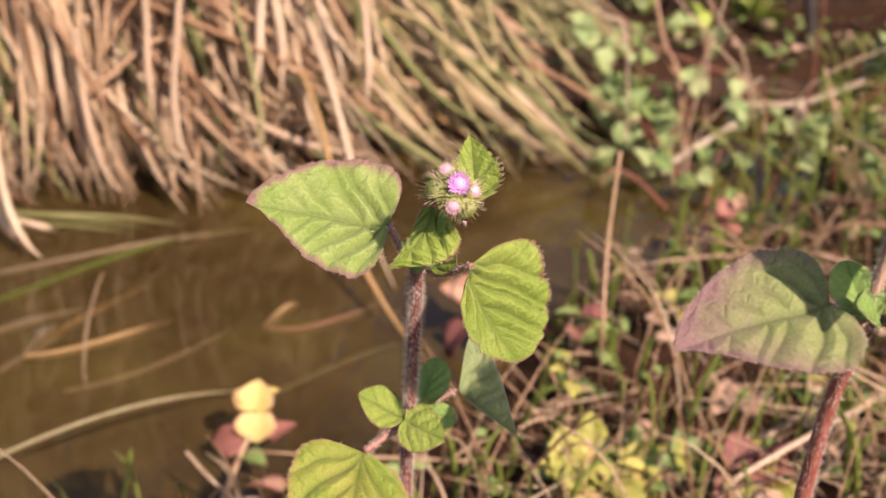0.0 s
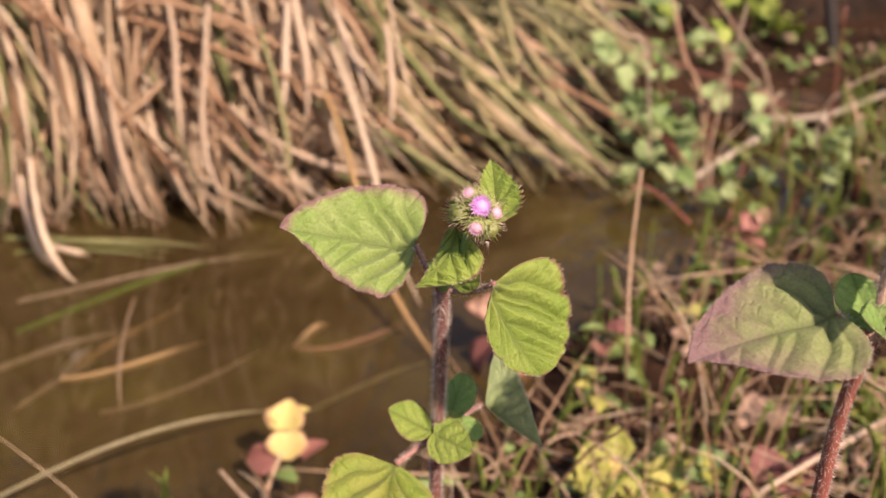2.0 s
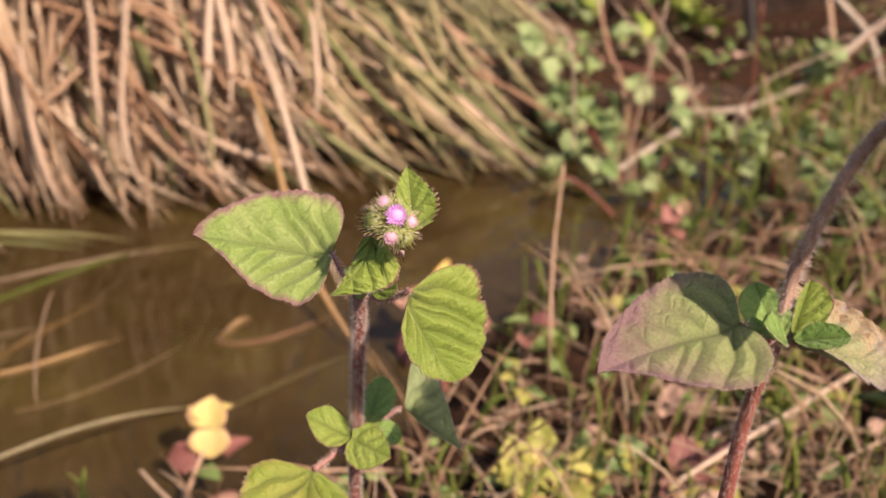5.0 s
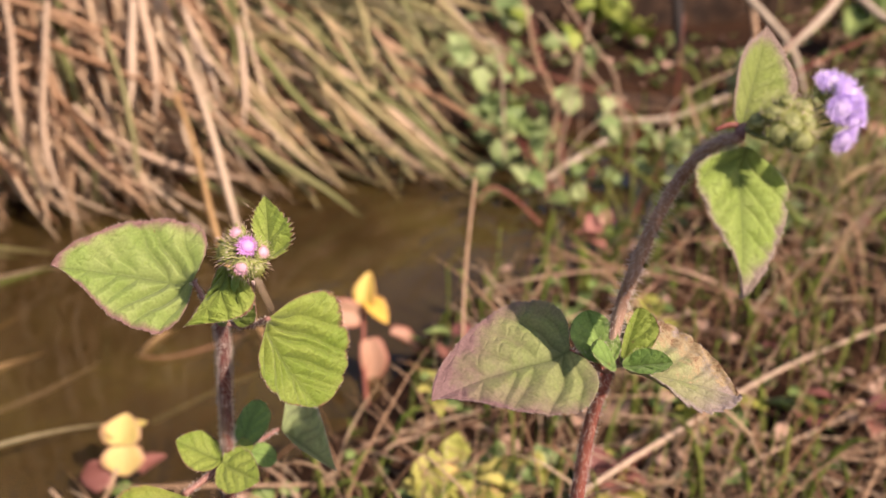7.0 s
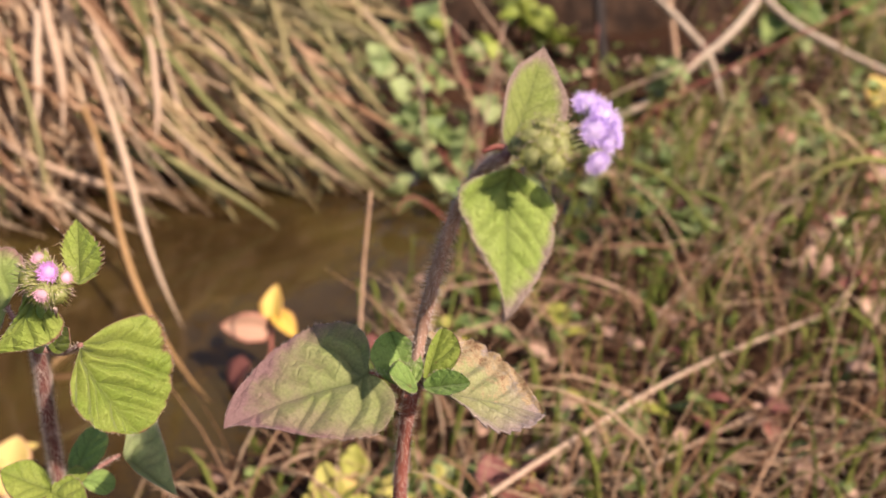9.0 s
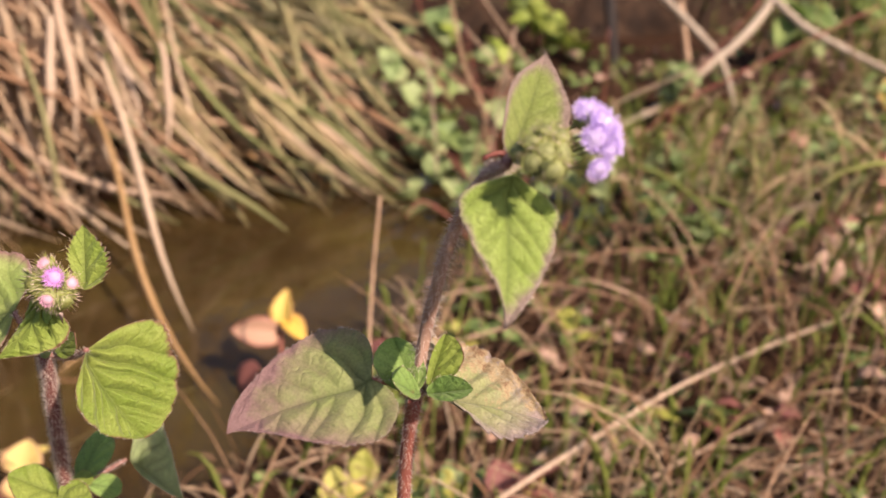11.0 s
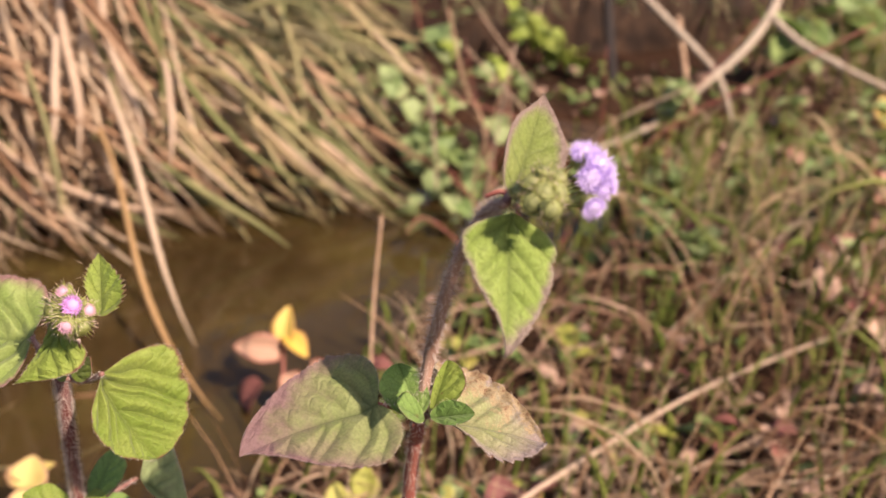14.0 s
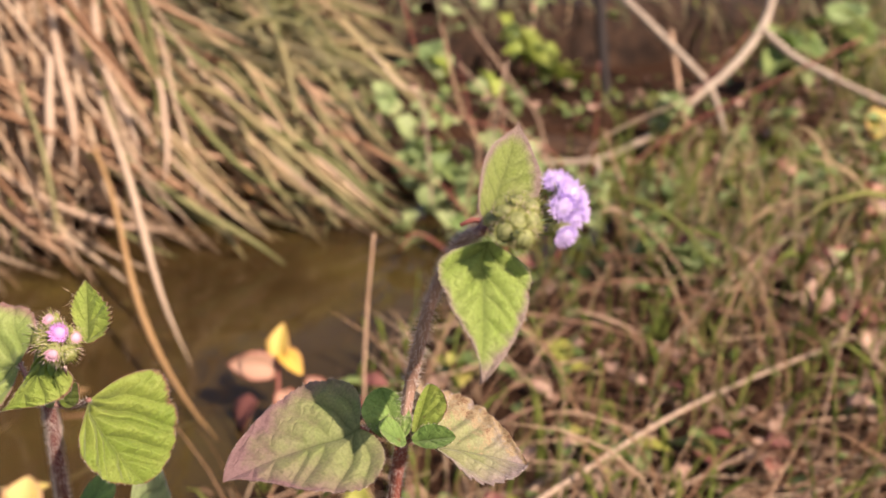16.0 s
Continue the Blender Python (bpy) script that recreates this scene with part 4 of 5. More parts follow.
for a, b, c, d, w, m in (
    ((-0.323, 1.050, 0.243), (-0.324, 1.033, 0.194), (-0.322, 1.017, 0.144), (-0.314, 1.000, 0.094), 0.010, M_PALE),
    ((-0.280, 1.040, 0.244), (-0.284, 1.020, 0.176), (-0.301, 1.000, 0.102), (-0.273, 0.980, 0.035), 0.010, M_PALE),
    ((-0.201, 1.070, 0.239), (-0.203, 1.057, 0.200), (-0.202, 1.043, 0.161), (-0.202, 1.030, 0.122), 0.012, M_PALE),
    ((-0.184, 1.100, 0.234), (-0.170, 1.087, 0.170), (-0.162, 1.073, 0.104), (-0.138, 1.060, 0.039), 0.009, M_STRAW),
    ((-0.402, 1.030, 0.188), (-0.389, 1.013, 0.130), (-0.396, 0.997, 0.064), (-0.351, 0.980, 0.016), 0.011, M_PALE),
    ((-0.498, 0.980, 0.071), (-0.481, 0.953, 0.041), (-0.473, 0.927, 0.009), (-0.435, 0.900, -0.009), 0.010, M_PALE),
    ((-0.438, 1.050, 0.233), (-0.430, 1.040, 0.183), (-0.424, 1.030, 0.130), (-0.418, 1.020, 0.076), 0.011, M_PALE)):
    part("blade", blade_geo(a, b, c, d, w, 16, wob=0.003, ph=60 * a[0]), m, front)
lean = thing("sedge_tussock", (-0.05, 1.30, 0.0), "long half-green sedge blades leaning down to the pool", "grass", "sedge tussocks")
for a, b, c, d, w, m in (
    ((-0.137, 1.350, 0.249), (-0.030, 1.300, 0.166), (0.074, 1.250, 0.080), (0.170, 1.200, -0.016), 0.012, M_MIXED),
    ((-0.019, 1.250, 0.138), (0.031, 1.233, 0.097), (0.053, 1.217, 0.036), (0.087, 1.200, -0.019), 0.010, M_MIXED),
    ((-0.146, 1.130, 0.119), (-0.096, 1.107, 0.060), (-0.021, 1.083, 0.031), (0.042, 1.060, -0.015), 0.010, M_STRAW_GREEN),
    ((-0.065, 1.200, 0.043), (-0.021, 1.187, 0.023), (0.026, 1.173, 0.009), (0.073, 1.160, -0.014), 0.010, M_MIXED),
    ((-0.035, 1.220, 0.050), (-0.005, 1.207, 0.037), (0.026, 1.193, 0.025), (0.056, 1.180, 0.003), 0.011, M_ORANGE),
    ((-0.079, 1.300, 0.188), (0.021, 1.250, 0.124), (0.117, 1.200, 0.061), (0.200, 1.150, -0.012), 0.010, M_PALE)):
    part("blade", blade_geo(a, b, c, d, w, 16, wob=0.003, ph=60 * a[0]), m, lean)
for a, b, c, d, w, m in (
    ((-0.033, 1.300, 0.187), (0.043, 1.257, 0.121), (0.112, 1.213, 0.051), (0.178, 1.170, -0.018), 0.010, M_STRAW_GREEN),
    ((-0.121, 1.250, 0.168), (-0.025, 1.213, 0.102), (0.072, 1.177, 0.040), (0.167, 1.140, -0.020), 0.010, M_PALE),
    ((0.013, 1.400, 0.147), (0.083, 1.360, 0.097), (0.147, 1.320, 0.040), (0.219, 1.280, -0.010), 0.009, M_STRAW_GREEN),
    ((-0.146, 1.160, 0.087), (-0.095, 1.133, 0.057), (-0.040, 1.107, 0.032), (-0.006, 1.080, -0.013), 0.010, M_STRAW_GREEN),
    ((0.110, 1.500, 0.119), (0.164, 1.467, 0.107), (0.188, 1.433, 0.064), (0.215, 1.400, 0.010), 0.009, M_MIXED),
    ((-0.010, 1.300, 0.060), (0.030, 1.270, 0.045), (0.060, 1.240, 0.020), (0.090, 1.225, -0.012), 0.010, M_ORANGE)):
    part("blade", blade_geo(a, b, c, d, w, 16, wob=0.003, ph=60 * a[0]), m, lean)


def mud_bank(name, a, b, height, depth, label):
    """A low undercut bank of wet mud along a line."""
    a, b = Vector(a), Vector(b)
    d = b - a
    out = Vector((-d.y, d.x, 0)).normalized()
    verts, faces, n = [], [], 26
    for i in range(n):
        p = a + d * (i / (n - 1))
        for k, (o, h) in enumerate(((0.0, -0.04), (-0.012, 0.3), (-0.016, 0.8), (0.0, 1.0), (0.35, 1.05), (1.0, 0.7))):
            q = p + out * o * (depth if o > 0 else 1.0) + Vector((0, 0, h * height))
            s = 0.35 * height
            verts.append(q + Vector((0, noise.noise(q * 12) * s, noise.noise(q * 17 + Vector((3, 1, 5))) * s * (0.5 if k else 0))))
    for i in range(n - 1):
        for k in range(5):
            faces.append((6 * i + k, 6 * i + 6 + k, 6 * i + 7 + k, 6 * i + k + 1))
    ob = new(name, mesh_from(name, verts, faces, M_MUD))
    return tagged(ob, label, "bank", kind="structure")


mud_bank("mud_bank", (0.14, 1.40, -0.02), (0.80, 1.46, -0.02), 0.05, 0.05, "wet mud edge of the far bank, shade mixed into its dark colour")
# step added behind the shrub, its dark colour replacing the hollow's shade
mud_bank("hollow_shade_bank", (0.36, 1.92, 0.02), (1.30, 2.02, 0.02), 0.16, 0.3, "added earth step, coloured dark for the shade behind the shrub")

# ---- single blades, stalks and twigs ----
def reed(name, pts, width, mat, label, category="grass", twist=0.0):
    v, f = blade_geo(*pts, width, 14, twist)
    return whole(name, (v, f), mat, label, category)


reed("arching_reed", ((-0.3200, 0.5065, -0.0000), (-0.2460, 0.5304, 0.0300), (-0.2035, 0.5768, 0.0200), (-0.1524, 0.6335, -0.0150)), 0.0034, M_OLIVE, "pale thin blade arching over the water")
for q, w, m, label in (
    (((-0.457, 0.843, -0.018), (-0.385, 0.880, -0.018), (-0.312, 0.936, -0.018), (-0.201, 0.966, -0.018)), 0.007, M_STRAW, "dry reed lying in the water"),
    (((-0.428, 0.777, -0.018), (-0.390, 0.816, -0.018), (-0.335, 0.907, -0.018), (-0.245, 0.965, -0.018)), 0.010, M_GRASS, "green blade lying in the water"),
    (((-0.351, 0.689, -0.0178), (-0.317, 0.688, -0.0178), (-0.275, 0.726, -0.0178), (-0.243, 0.756, -0.018)), 0.009, M_ORANGE, "folded orange-brown reed floating on the water"),
    (((-0.351, 0.689, -0.0178), (-0.346, 0.727, -0.0178), (-0.319, 0.769, -0.0178), (-0.288, 0.826, -0.019)), 0.007, M_ORANGE, "orange-brown reed floating on the water"),
    (((-0.353, 0.690, -0.0178), (-0.354, 0.717, -0.0178), (-0.349, 0.737, -0.0178), (-0.347, 0.750, -0.0178)), 0.012, M_STRAW, "short dry reed tip at the water"),
    (((-0.157, 0.738, -0.0178), (-0.125, 0.722, -0.0178), (-0.088, 0.752, -0.0178), (-0.049, 0.796, -0.018)), 0.009, M_THATCH, "brown reed floating on the water")):
    reed("floating_reed", q, w, m, label)
for q, w, m, label in (
    (((-0.157, 0.738, -0.0178), (-0.151, 0.765, -0.0178), (-0.143, 0.781, -0.0178), (-0.133, 0.786, -0.018)), 0.011, M_ORANGE, "short orange-brown reed tip at the water"),
    (((-0.371, 0.645, -0.018), (-0.363, 0.671, -0.018), (-0.350, 0.698, -0.018), (-0.331, 0.727, -0.018)), 0.006, M_STRAW, "dry reed lying in the water"),
    (((-0.430, 0.700, -0.020), (-0.400, 0.730, -0.019), (-0.370, 0.760, -0.019), (-0.330, 0.780, -0.019)), 0.008, M_STRAW, "dry reed lying in the water"),
    (((-0.300, 0.640, -0.020), (-0.260, 0.650, -0.019), (-0.220, 0.690, -0.019), (-0.190, 0.740, -0.020)), 0.006, M_STRAW, "dry reed lying in the water"),
    (((-0.130, 0.640, -0.020), (-0.100, 0.665, -0.019), (-0.070, 0.700, -0.019), (-0.030, 0.720, -0.020)), 0.005, M_STRAW_GREEN, "thin green blade lying in the water"),
    (((-0.3340, 0.840, -0.012), (-0.322, 0.770, -0.008), (-0.305, 0.690, -0.010), (-0.279, 0.632, -0.0178)), 0.003, M_STRAW, "thin dry blade trailing in the water")):
    reed("floating_reed", q, w, m, label)
reed("hanging_reed", ((-0.4581, 0.9345, 0.1049), (-0.4430, 0.8874, 0.0490), (-0.4271, 0.8620, 0.0170), (-0.4060, 0.8740, -0.0120)), 0.010, M_STRAW, "broad dry blade touching the water")
reed("hanging_reed", ((-0.4260, 0.8781, 0.0284), (-0.4034, 0.8758, 0.0233), (-0.3880, 0.8654, 0.0246), (-0.4047, 0.9285, -0.0120)), 0.008, M_STRAW, "short dry blade touching the water")
for q in (((-0.5434, 1.0106, -0.0150), (-0.4669, 1.0079, -0.0165), (-0.3946, 0.9840, -0.0165), (-0.3191, 0.9627, -0.0165)), ((-0.4881, 1.0060, -0.0150), (-0.4276, 0.9931, -0.0150), (-0.3766, 1.0079, -0.0165), (-0.2830, 0.9676, -0.0165)), ((-0.5137, 0.9676, -0.0165), (-0.4559, 0.9790, -0.0165), (-0.4032, 0.9724, -0.0165), (-0.3331, 0.9469, -0.0165))):
    reed("green_reed", q, 0.006, M_STRAW_GREEN, "green blade floating below the tussock")
reed("green_reed", ((0.3390, 1.2058, 0.0254), (0.3826, 1.1531, 0.0303), (0.4030, 1.0436, 0.0307), (0.4121, 0.9310, 0.0000)), 0.006, M_GRASS, "fresh green bent blade")
whole("dry_stalk", tube([(0.1168, 0.6040, 0.0000), (0.1003, 0.5238, 0.0941), (0.1042, 0.5487, 0.1494), (0.1121, 0.5725, 0.2021)], [0.0012, 0.0012, 0.0011, 0.0010], 20, 8, 0.06), M_STALK, "thin straight dry stalk standing at the waterside", "stalk")
whole("long_straw", tube([(0.1593, 0.4258, 0.0600), (0.2234, 0.4629, 0.0700), (0.3506, 0.5589, 0.0600), (0.5514, 0.6814, 0.0400)], [0.0016, 0.0017, 0.0016, 0.0013], 24, 7, 0.06), M_PALE, "long pale straw lying across the bank", "straw")
whole("long_straw", tube([(0.1874, 0.5179, 0.0000), (0.2149, 0.5337, 0.0100), (0.2431, 0.5359, 0.0300)], [0.003, 0.003, 0.002], 14, 6, 0.06), M_PALE, "pale straw lying across the bank", "straw")
for q in (((0.2566, 0.4634, 0.0300), (0.2972, 0.4740, 0.0450), (0.3976, 0.5309, 0.0400)), ((0.4143, 0.7167, 0.0000), (0.3732, 0.5652, 0.0450), (0.4141, 0.5597, 0.0000)), ((0.5383, 1.0217, 0.0100), (0.5277, 0.8459, 0.0600), (0.6209, 0.8943, -0.0000)), ((0.4930, 0.7918, 0.0000), (0.4455, 0.6497, 0.0500), (0.4828, 0.6818, 0.0000)), ((0.3725, 0.7216, 0.0000), (0.3681, 0.6691, 0.0500), (0.4636, 0.8219, 0.0000)), ((0.2394, 0.7210, 0.0000), (0.2745, 0.6682, 0.0400), (0.3736, 0.7557, 0.0000)), ((0.0966, 0.6117, -0.0000), (0.0780, 0.5659, 0.0200), (0.0618, 0.5780, 0.0000)), ((-0.1616, 0.4932, 0.0300), (-0.1455, 0.4806, 0.0200), (-0.1298, 0.4810, 0.0000)), ((0.1783, 0.5604, 0.0000), (0.1930, 0.5222, 0.0200), (0.2462, 0.5604, 0.0000))):
    whole("dry_straw", tube(q, [0.0012, 0.0011, 0.0008], 14, 6, 0.06), M_PALE, "dry straw lying on the bank", "straw", "dry straws")

for q, r, m in ((((0.480, 0.965, 0.045), (0.500, 0.933, 0.050), (0.518, 0.852, 0.060), (0.587, 0.840, 0.030)), 0.0017, M_PALE), (((0.485, 1.092, 0.0), (0.485, 1.090, 0.030), (0.468, 1.105, 0.080), (0.455, 1.121, 0.125)), 0.0022, M_STALK), (((0.700, 0.918, 0.0), (0.695, 0.913, 0.120), (0.629, 0.872, 0.200), (0.532, 0.769, 0.310)), 0.0010, M_STALK)):
    whole("dry_stalk", tube(q, [r, r, r, r * 0.7], 20, 7, 0.06), m, "thin pale dry stalk in the bank's weeds", "stalk", "dry stalks")

# pale dead branches on the right
branch = thing("dead_branch", (1.4744, 2.6942, 0.0000), "bare pale forked branch lying over the bank", "branch")
part("limb", tube([(0.4395, 1.3946, 0.0034), (0.5304, 1.3908, 0.0051), (0.5932, 1.3897, 0.0260), (0.6438, 1.4016, 0.0494), (0.7138, 1.4287, 0.0951), (0.7965, 1.4587, 0.1523), (0.8719, 1.5248, 0.2245), (0.9035, 1.6107, 0.3269)], [0.0043, 0.0050, 0.0050, 0.0059, 0.0065, 0.0068, 0.0074, 0.0074], 40, 8, 0.25), M_BARK, branch)
part("limb", tube([(0.6248, 1.5694, 0.2374), (0.6685, 1.5136, 0.1898), (0.7314, 1.4558, 0.1214), (0.7485, 1.4279, 0.0856), (0.7561, 1.3973, 0.0372)], [0.0062, 0.0062, 0.0062, 0.0050, 0.0025], 30, 8, 0.25), M_BARK, branch)
part("limb", tube([(0.8452, 1.4870, 0.1930), (0.8786, 1.4481, 0.1580), (0.9223, 1.4116, 0.1324), (0.9825, 1.3711, 0.1036), (1.0814, 1.3296, 0.0662)], [0.0062, 0.0068, 0.0062, 0.0056, 0.0056], 30, 8, 0.25), M_BARK, branch)
part("limb", tube([(0.5304, 1.3908, 0.0051), (0.5401, 1.3742, -0.0070), (0.5154, 1.3362, -0.0177)], [0.006, 0.005, 0.003], 12, 7, 0.1), M_BARK, branch)
part("limb", tube([(0.3827, 1.2044, 0.0297), (0.3384, 1.1703, 0.0174), (0.2979, 1.1452, 0.0030), (0.2725, 1.1204, -0.0108)], [0.004, 0.005, 0.004, 0.003], 16, 7, 0.1), M_BARK, branch)
part("limb", tube([(0.7193, 1.5774, 0.1804), (0.7113, 1.4895, 0.0821), (0.7083, 1.4123, 0.0108)], [0.005, 0.005, 0.003], 16, 7, 0.1), M_STALK, branch)
whole("dark_trunk", tube([(0.6224, 1.5668, -0.0252), (0.6244, 1.6100, 0.0465), (0.6282, 1.6698, 0.1306), (0.6455, 1.7784, 0.2501)], [0.012, 0.010, 0.010, 0.011], 16, 9, 0.15), M_POST, "dark wet upright trunk at the far waterside", "trunk")

# ---- small leaves shared by the low plants ----
def unit_leaf(name, mat, wide=0.38, um=0.4, tip=0.8, lobe=0.1, cup=0.3, bend=-0.25, teeth=4, tooth=0.3, nu=15, nv=3):
    g = leaf_geo((0, 0, 0), (1, 0, 0), (um, wide, 0.12), (um, -wide, 0.12), um=um, tip=tip, lobe=lobe, cup=cup, bend=bend, teeth=teeth, tooth=tooth, nu=nu, nv=nv, relief=0.0, thick=0.02)
    return mesh_from(name, g[0], g[1], mat, True, g[2])


U = {k: unit_leaf("small_leaf", m, w, tooth=0.3 if k in ("vine", "shrub", "lime") else 0.05) for k, m, w in (("green", M_F_GREEN, 0.38), ("vine", M_F_VINE, 0.5), ("lime", M_F_LIME, 0.4), ("shrub", M_F_SHRUB, 0.45), ("yellow", M_F_YELLOW, 0.4), ("cream", M_F_CREAM, 0.5), ("pink", M_F_PINK, 0.36), ("red", M_F_RED, 0.42), ("dry", M_F_DRY, 0.36))}


def put_leaf(parent, kind, at, yaw, pitch, size, roll=0.0, name="leaf", wide=1.0):
    ob = new(name, U[kind])
    ob.parent = parent
    ob.matrix_basis = Matrix.Translation(Vector(at) - ORIGIN[parent]) @ pose(0, 0, 0, 0, 0, yaw) @ pose(0, 0, 0, 0, -pitch, 0) @ pose(0, 0, 0, roll, 0, 0) @ Matrix.Diagonal((size, size * wide, size, 1))
    return ob


def forb(at, height, kinds, count, size, label, name="small_forb", lean=(0, 0), group="low plants", mat=None):
    at = Vector((at[0], at[1], ground_z(at[0], at[1])))
    f = thing(name, at, label, "plant", group)
    top = at + Vector((lean[0], lean[1], height))
    part("stem", tube([at, at.lerp(top, 0.5) + Vector((rs.gauss(0, 0.004), rs.gauss(0, 0.004), 0)), top], [0.0016, 0.0013, 0.0008], 8, 6), mat or M_STEM_GREY, f)
    for k in range(count):
        s = 0.25 + 0.75 * (k + 1) / count
        put_leaf(f, kinds[k % len(kinds)], at.lerp(top, s), 137.5 * k + rs.uniform(-25, 25), rs.uniform(-10, 50), size * rs.uniform(0.7, 1.15), rs.uniform(-25, 25))
    return f


# yellowing seedling at the waterside
f = thing("yellow_seedling", (-0.1269, 0.5035, 0.0000), "small plant with yellow top leaves and dark red lower leaves", "plant", "low plants")
part("stem", tube([(-0.1393, 0.4837, 0.0000), (-0.1364, 0.5162, 0.0040), (-0.1303, 0.5297, 0.0170), (-0.1271, 0.5384, 0.0291)], [0.002, 0.0018, 0.0015, 0.001], 10, 6), M_STALK, f, "yellow-green stem")
put_leaf(f, "cream", (-0.1267, 0.5371, 0.0309), 80, 66, 0.021, 0, wide=1.35)
put_leaf(f, "cream", (-0.1256, 0.5351, 0.0313), 275, -62, 0.021, 0, wide=1.35)
put_leaf(f, "cream", (-0.1309, 0.5413, 0.0353), 150, 40, 0.013, 0)
put_leaf(f, "cream", (-0.1214, 0.5419, 0.0367), 20, 40, 0.013, 0)
put_leaf(f, "red", (-0.1349, 0.5289, 0.0152), 185, -10, 0.021, -60, wide=1.2)
put_leaf(f, "red", (-0.1166, 0.5348, 0.0088), 30, 35, 0.020, 0)
put_leaf(f, "pink", (-0.0977, 0.4670, 0.0200), 160, 10, 0.024, 20, wide=1.2)
put_leaf(f, "green", (-0.1337, 0.5218, 0.0044), 330, 20, 0.020, 0)
# pink and yellow sapling in the shallows
f = thing("pink_sapling", (0.0379, 0.6361, -0.0200), "sapling with one yellow and several pink leaves beside the water", "plant", "low plants")
part("stem", tube([(0.0402, 0.6318, -0.0200), (0.0385, 0.6791, -0.0043), (0.0391, 0.7019, 0.0313), (0.0422, 0.7116, 0.0474)], [0.0024, 0.002, 0.0016, 0.001], 12, 6), M_STEM_RED, f)
put_leaf(f, "yellow", (0.0405, 0.7064, 0.0422), 70, 75, 0.030, 0, wide=0.85)
put_leaf(f, "yellow", (0.0422, 0.7071, 0.0471), 320, -25, 0.026, 20, wide=0.9)
put_leaf(f, "pink", (0.0365, 0.7038, 0.0347), 182, 12, 0.039, -58, wide=0.9)
put_leaf(f, "pink", (0.0418, 0.6920, 0.0190), 300, -70, 0.044, 10, wide=0.8)
put_leaf(f, "pink", (0.0609, 0.6919, 0.0236), 350, -20, 0.030, 0)
put_leaf(f, "red", (0.0202, 0.6981, 0.0076), 200, -50, 0.035, 0, wide=1.1)
# low plants on the bank
for at, h, kinds, n, size, label in (
    ((0.0747, 0.4330, 0.0000), 0.035, ("lime", "cream", "lime"), 12, 0.028, "lime-yellow leafed low plant on the bank"),
    ((0.0969, 0.4377, 0.0000), 0.035, ("lime", "lime", "cream"), 12, 0.022, "lime-green low plant on the litter"),
    ((0.1194, 0.4599, 0.0000), 0.03, ("lime", "lime", "green"), 11, 0.016, "lime-green low plant on the litter"),
    ((0.1496, 0.4865, 0.0000), 0.025, ("vine", "lime"), 10, 0.016, "green low plant on the litter"),
    ((0.1952, 0.4650, 0.0000), 0.035, ("red", "red", "lime", "pink"), 10, 0.023, "low plant with dark red and yellow leaves"),
    ((0.1654, 0.4921, -0.0000), 0.02, ("vine", "green"), 9, 0.018, "green low plant on the litter"),
    ((0.1886, 0.6798, 0.0000), 0.03, ("lime", "green"), 6, 0.026, "bright green seedling on the bank"),
    ((0.2807, 0.6804, 0.0000), 0.03, ("lime", "lime", "green"), 8, 0.026, "lime-yellow seedling in the litter"),
    ((0.3018, 0.5511, 0.0000), 0.02, ("green", "lime"), 7, 0.022, "green low plant on the litter"),
    ((0.2766, 0.5543, 0.0000), 0.02, ("lime", "green"), 7, 0.02, "green low plant on the litter"),
    ((0.3615, 0.6241, 0.0000), 0.02, ("green", "red"), 6, 0.02, "green low plant on the litter")):
    forb(at, h, kinds, n, size, label)
for at, h, kinds, n, size, label in (
    ((0.7278, 1.1659, 0.0000), 0.04, ("red", "pink"), 6, 0.035, "reddish low plant in the grass"),
    ((0.6066, 0.8199, 0.0000), 0.05, ("red", "dry", "red"), 9, 0.035, "dark red withered low plant"),
    ((0.6947, 0.9028, 0.0000), 0.09, ("pink", "dry", "pink"), 10, 0.038, "pink and cream withering plant"),
    ((0.5804, 0.6973, 0.0000), 0.04, ("red", "red", "dry"), 8, 0.035, "dark red low plant on the litter"),
    ((0.3040, 0.9310, 0.0000), 0.05, ("red", "red", "green"), 12, 0.024, "dark red low plant at the waterside"),
    ((0.5462, 1.1351, 0.0000), 0.04, ("vine", "green"), 8, 0.035, "pale green low plant"),
    ((0.9677, 1.6231, 0.0500), 0.10, ("green", "green", "vine"), 12, 0.07, "dark green leafy weed below the branch"),
    ((1.1666, 1.7717, 0.0500), 0.10, ("green", "vine"), 12, 0.08, "dark green leafy weed below the branch"),
    ((0.2549, 0.5744, 0.0000), 0.02, ("green", "lime"), 7, 0.02, "green low plant on the litter")):
    forb(at, h, kinds, n, size, label)
def rosette(at, leaves, label, stem=M_STALK):
    """A seedling of a few broad leaves, each at its offset from the top of the stem."""
    f = thing("seedling", (at[0], at[1], ground_z(at[0], at[1])), label, "plant", "low plants")
    part("stem", tube([(at[0], at[1], ground_z(at[0], at[1])), (at[0] + 0.003, at[1], at[2] * 0.6), at], [0.0014, 0.0012, 0.0009], 8, 6), stem, f)
    for kind, dx, dz, yaw, pitch, size, wide in leaves:
        put_leaf(f, kind, (at[0] + dx, at[1] - 0.004, at[2] + dz), yaw, pitch, size, wide=wide)


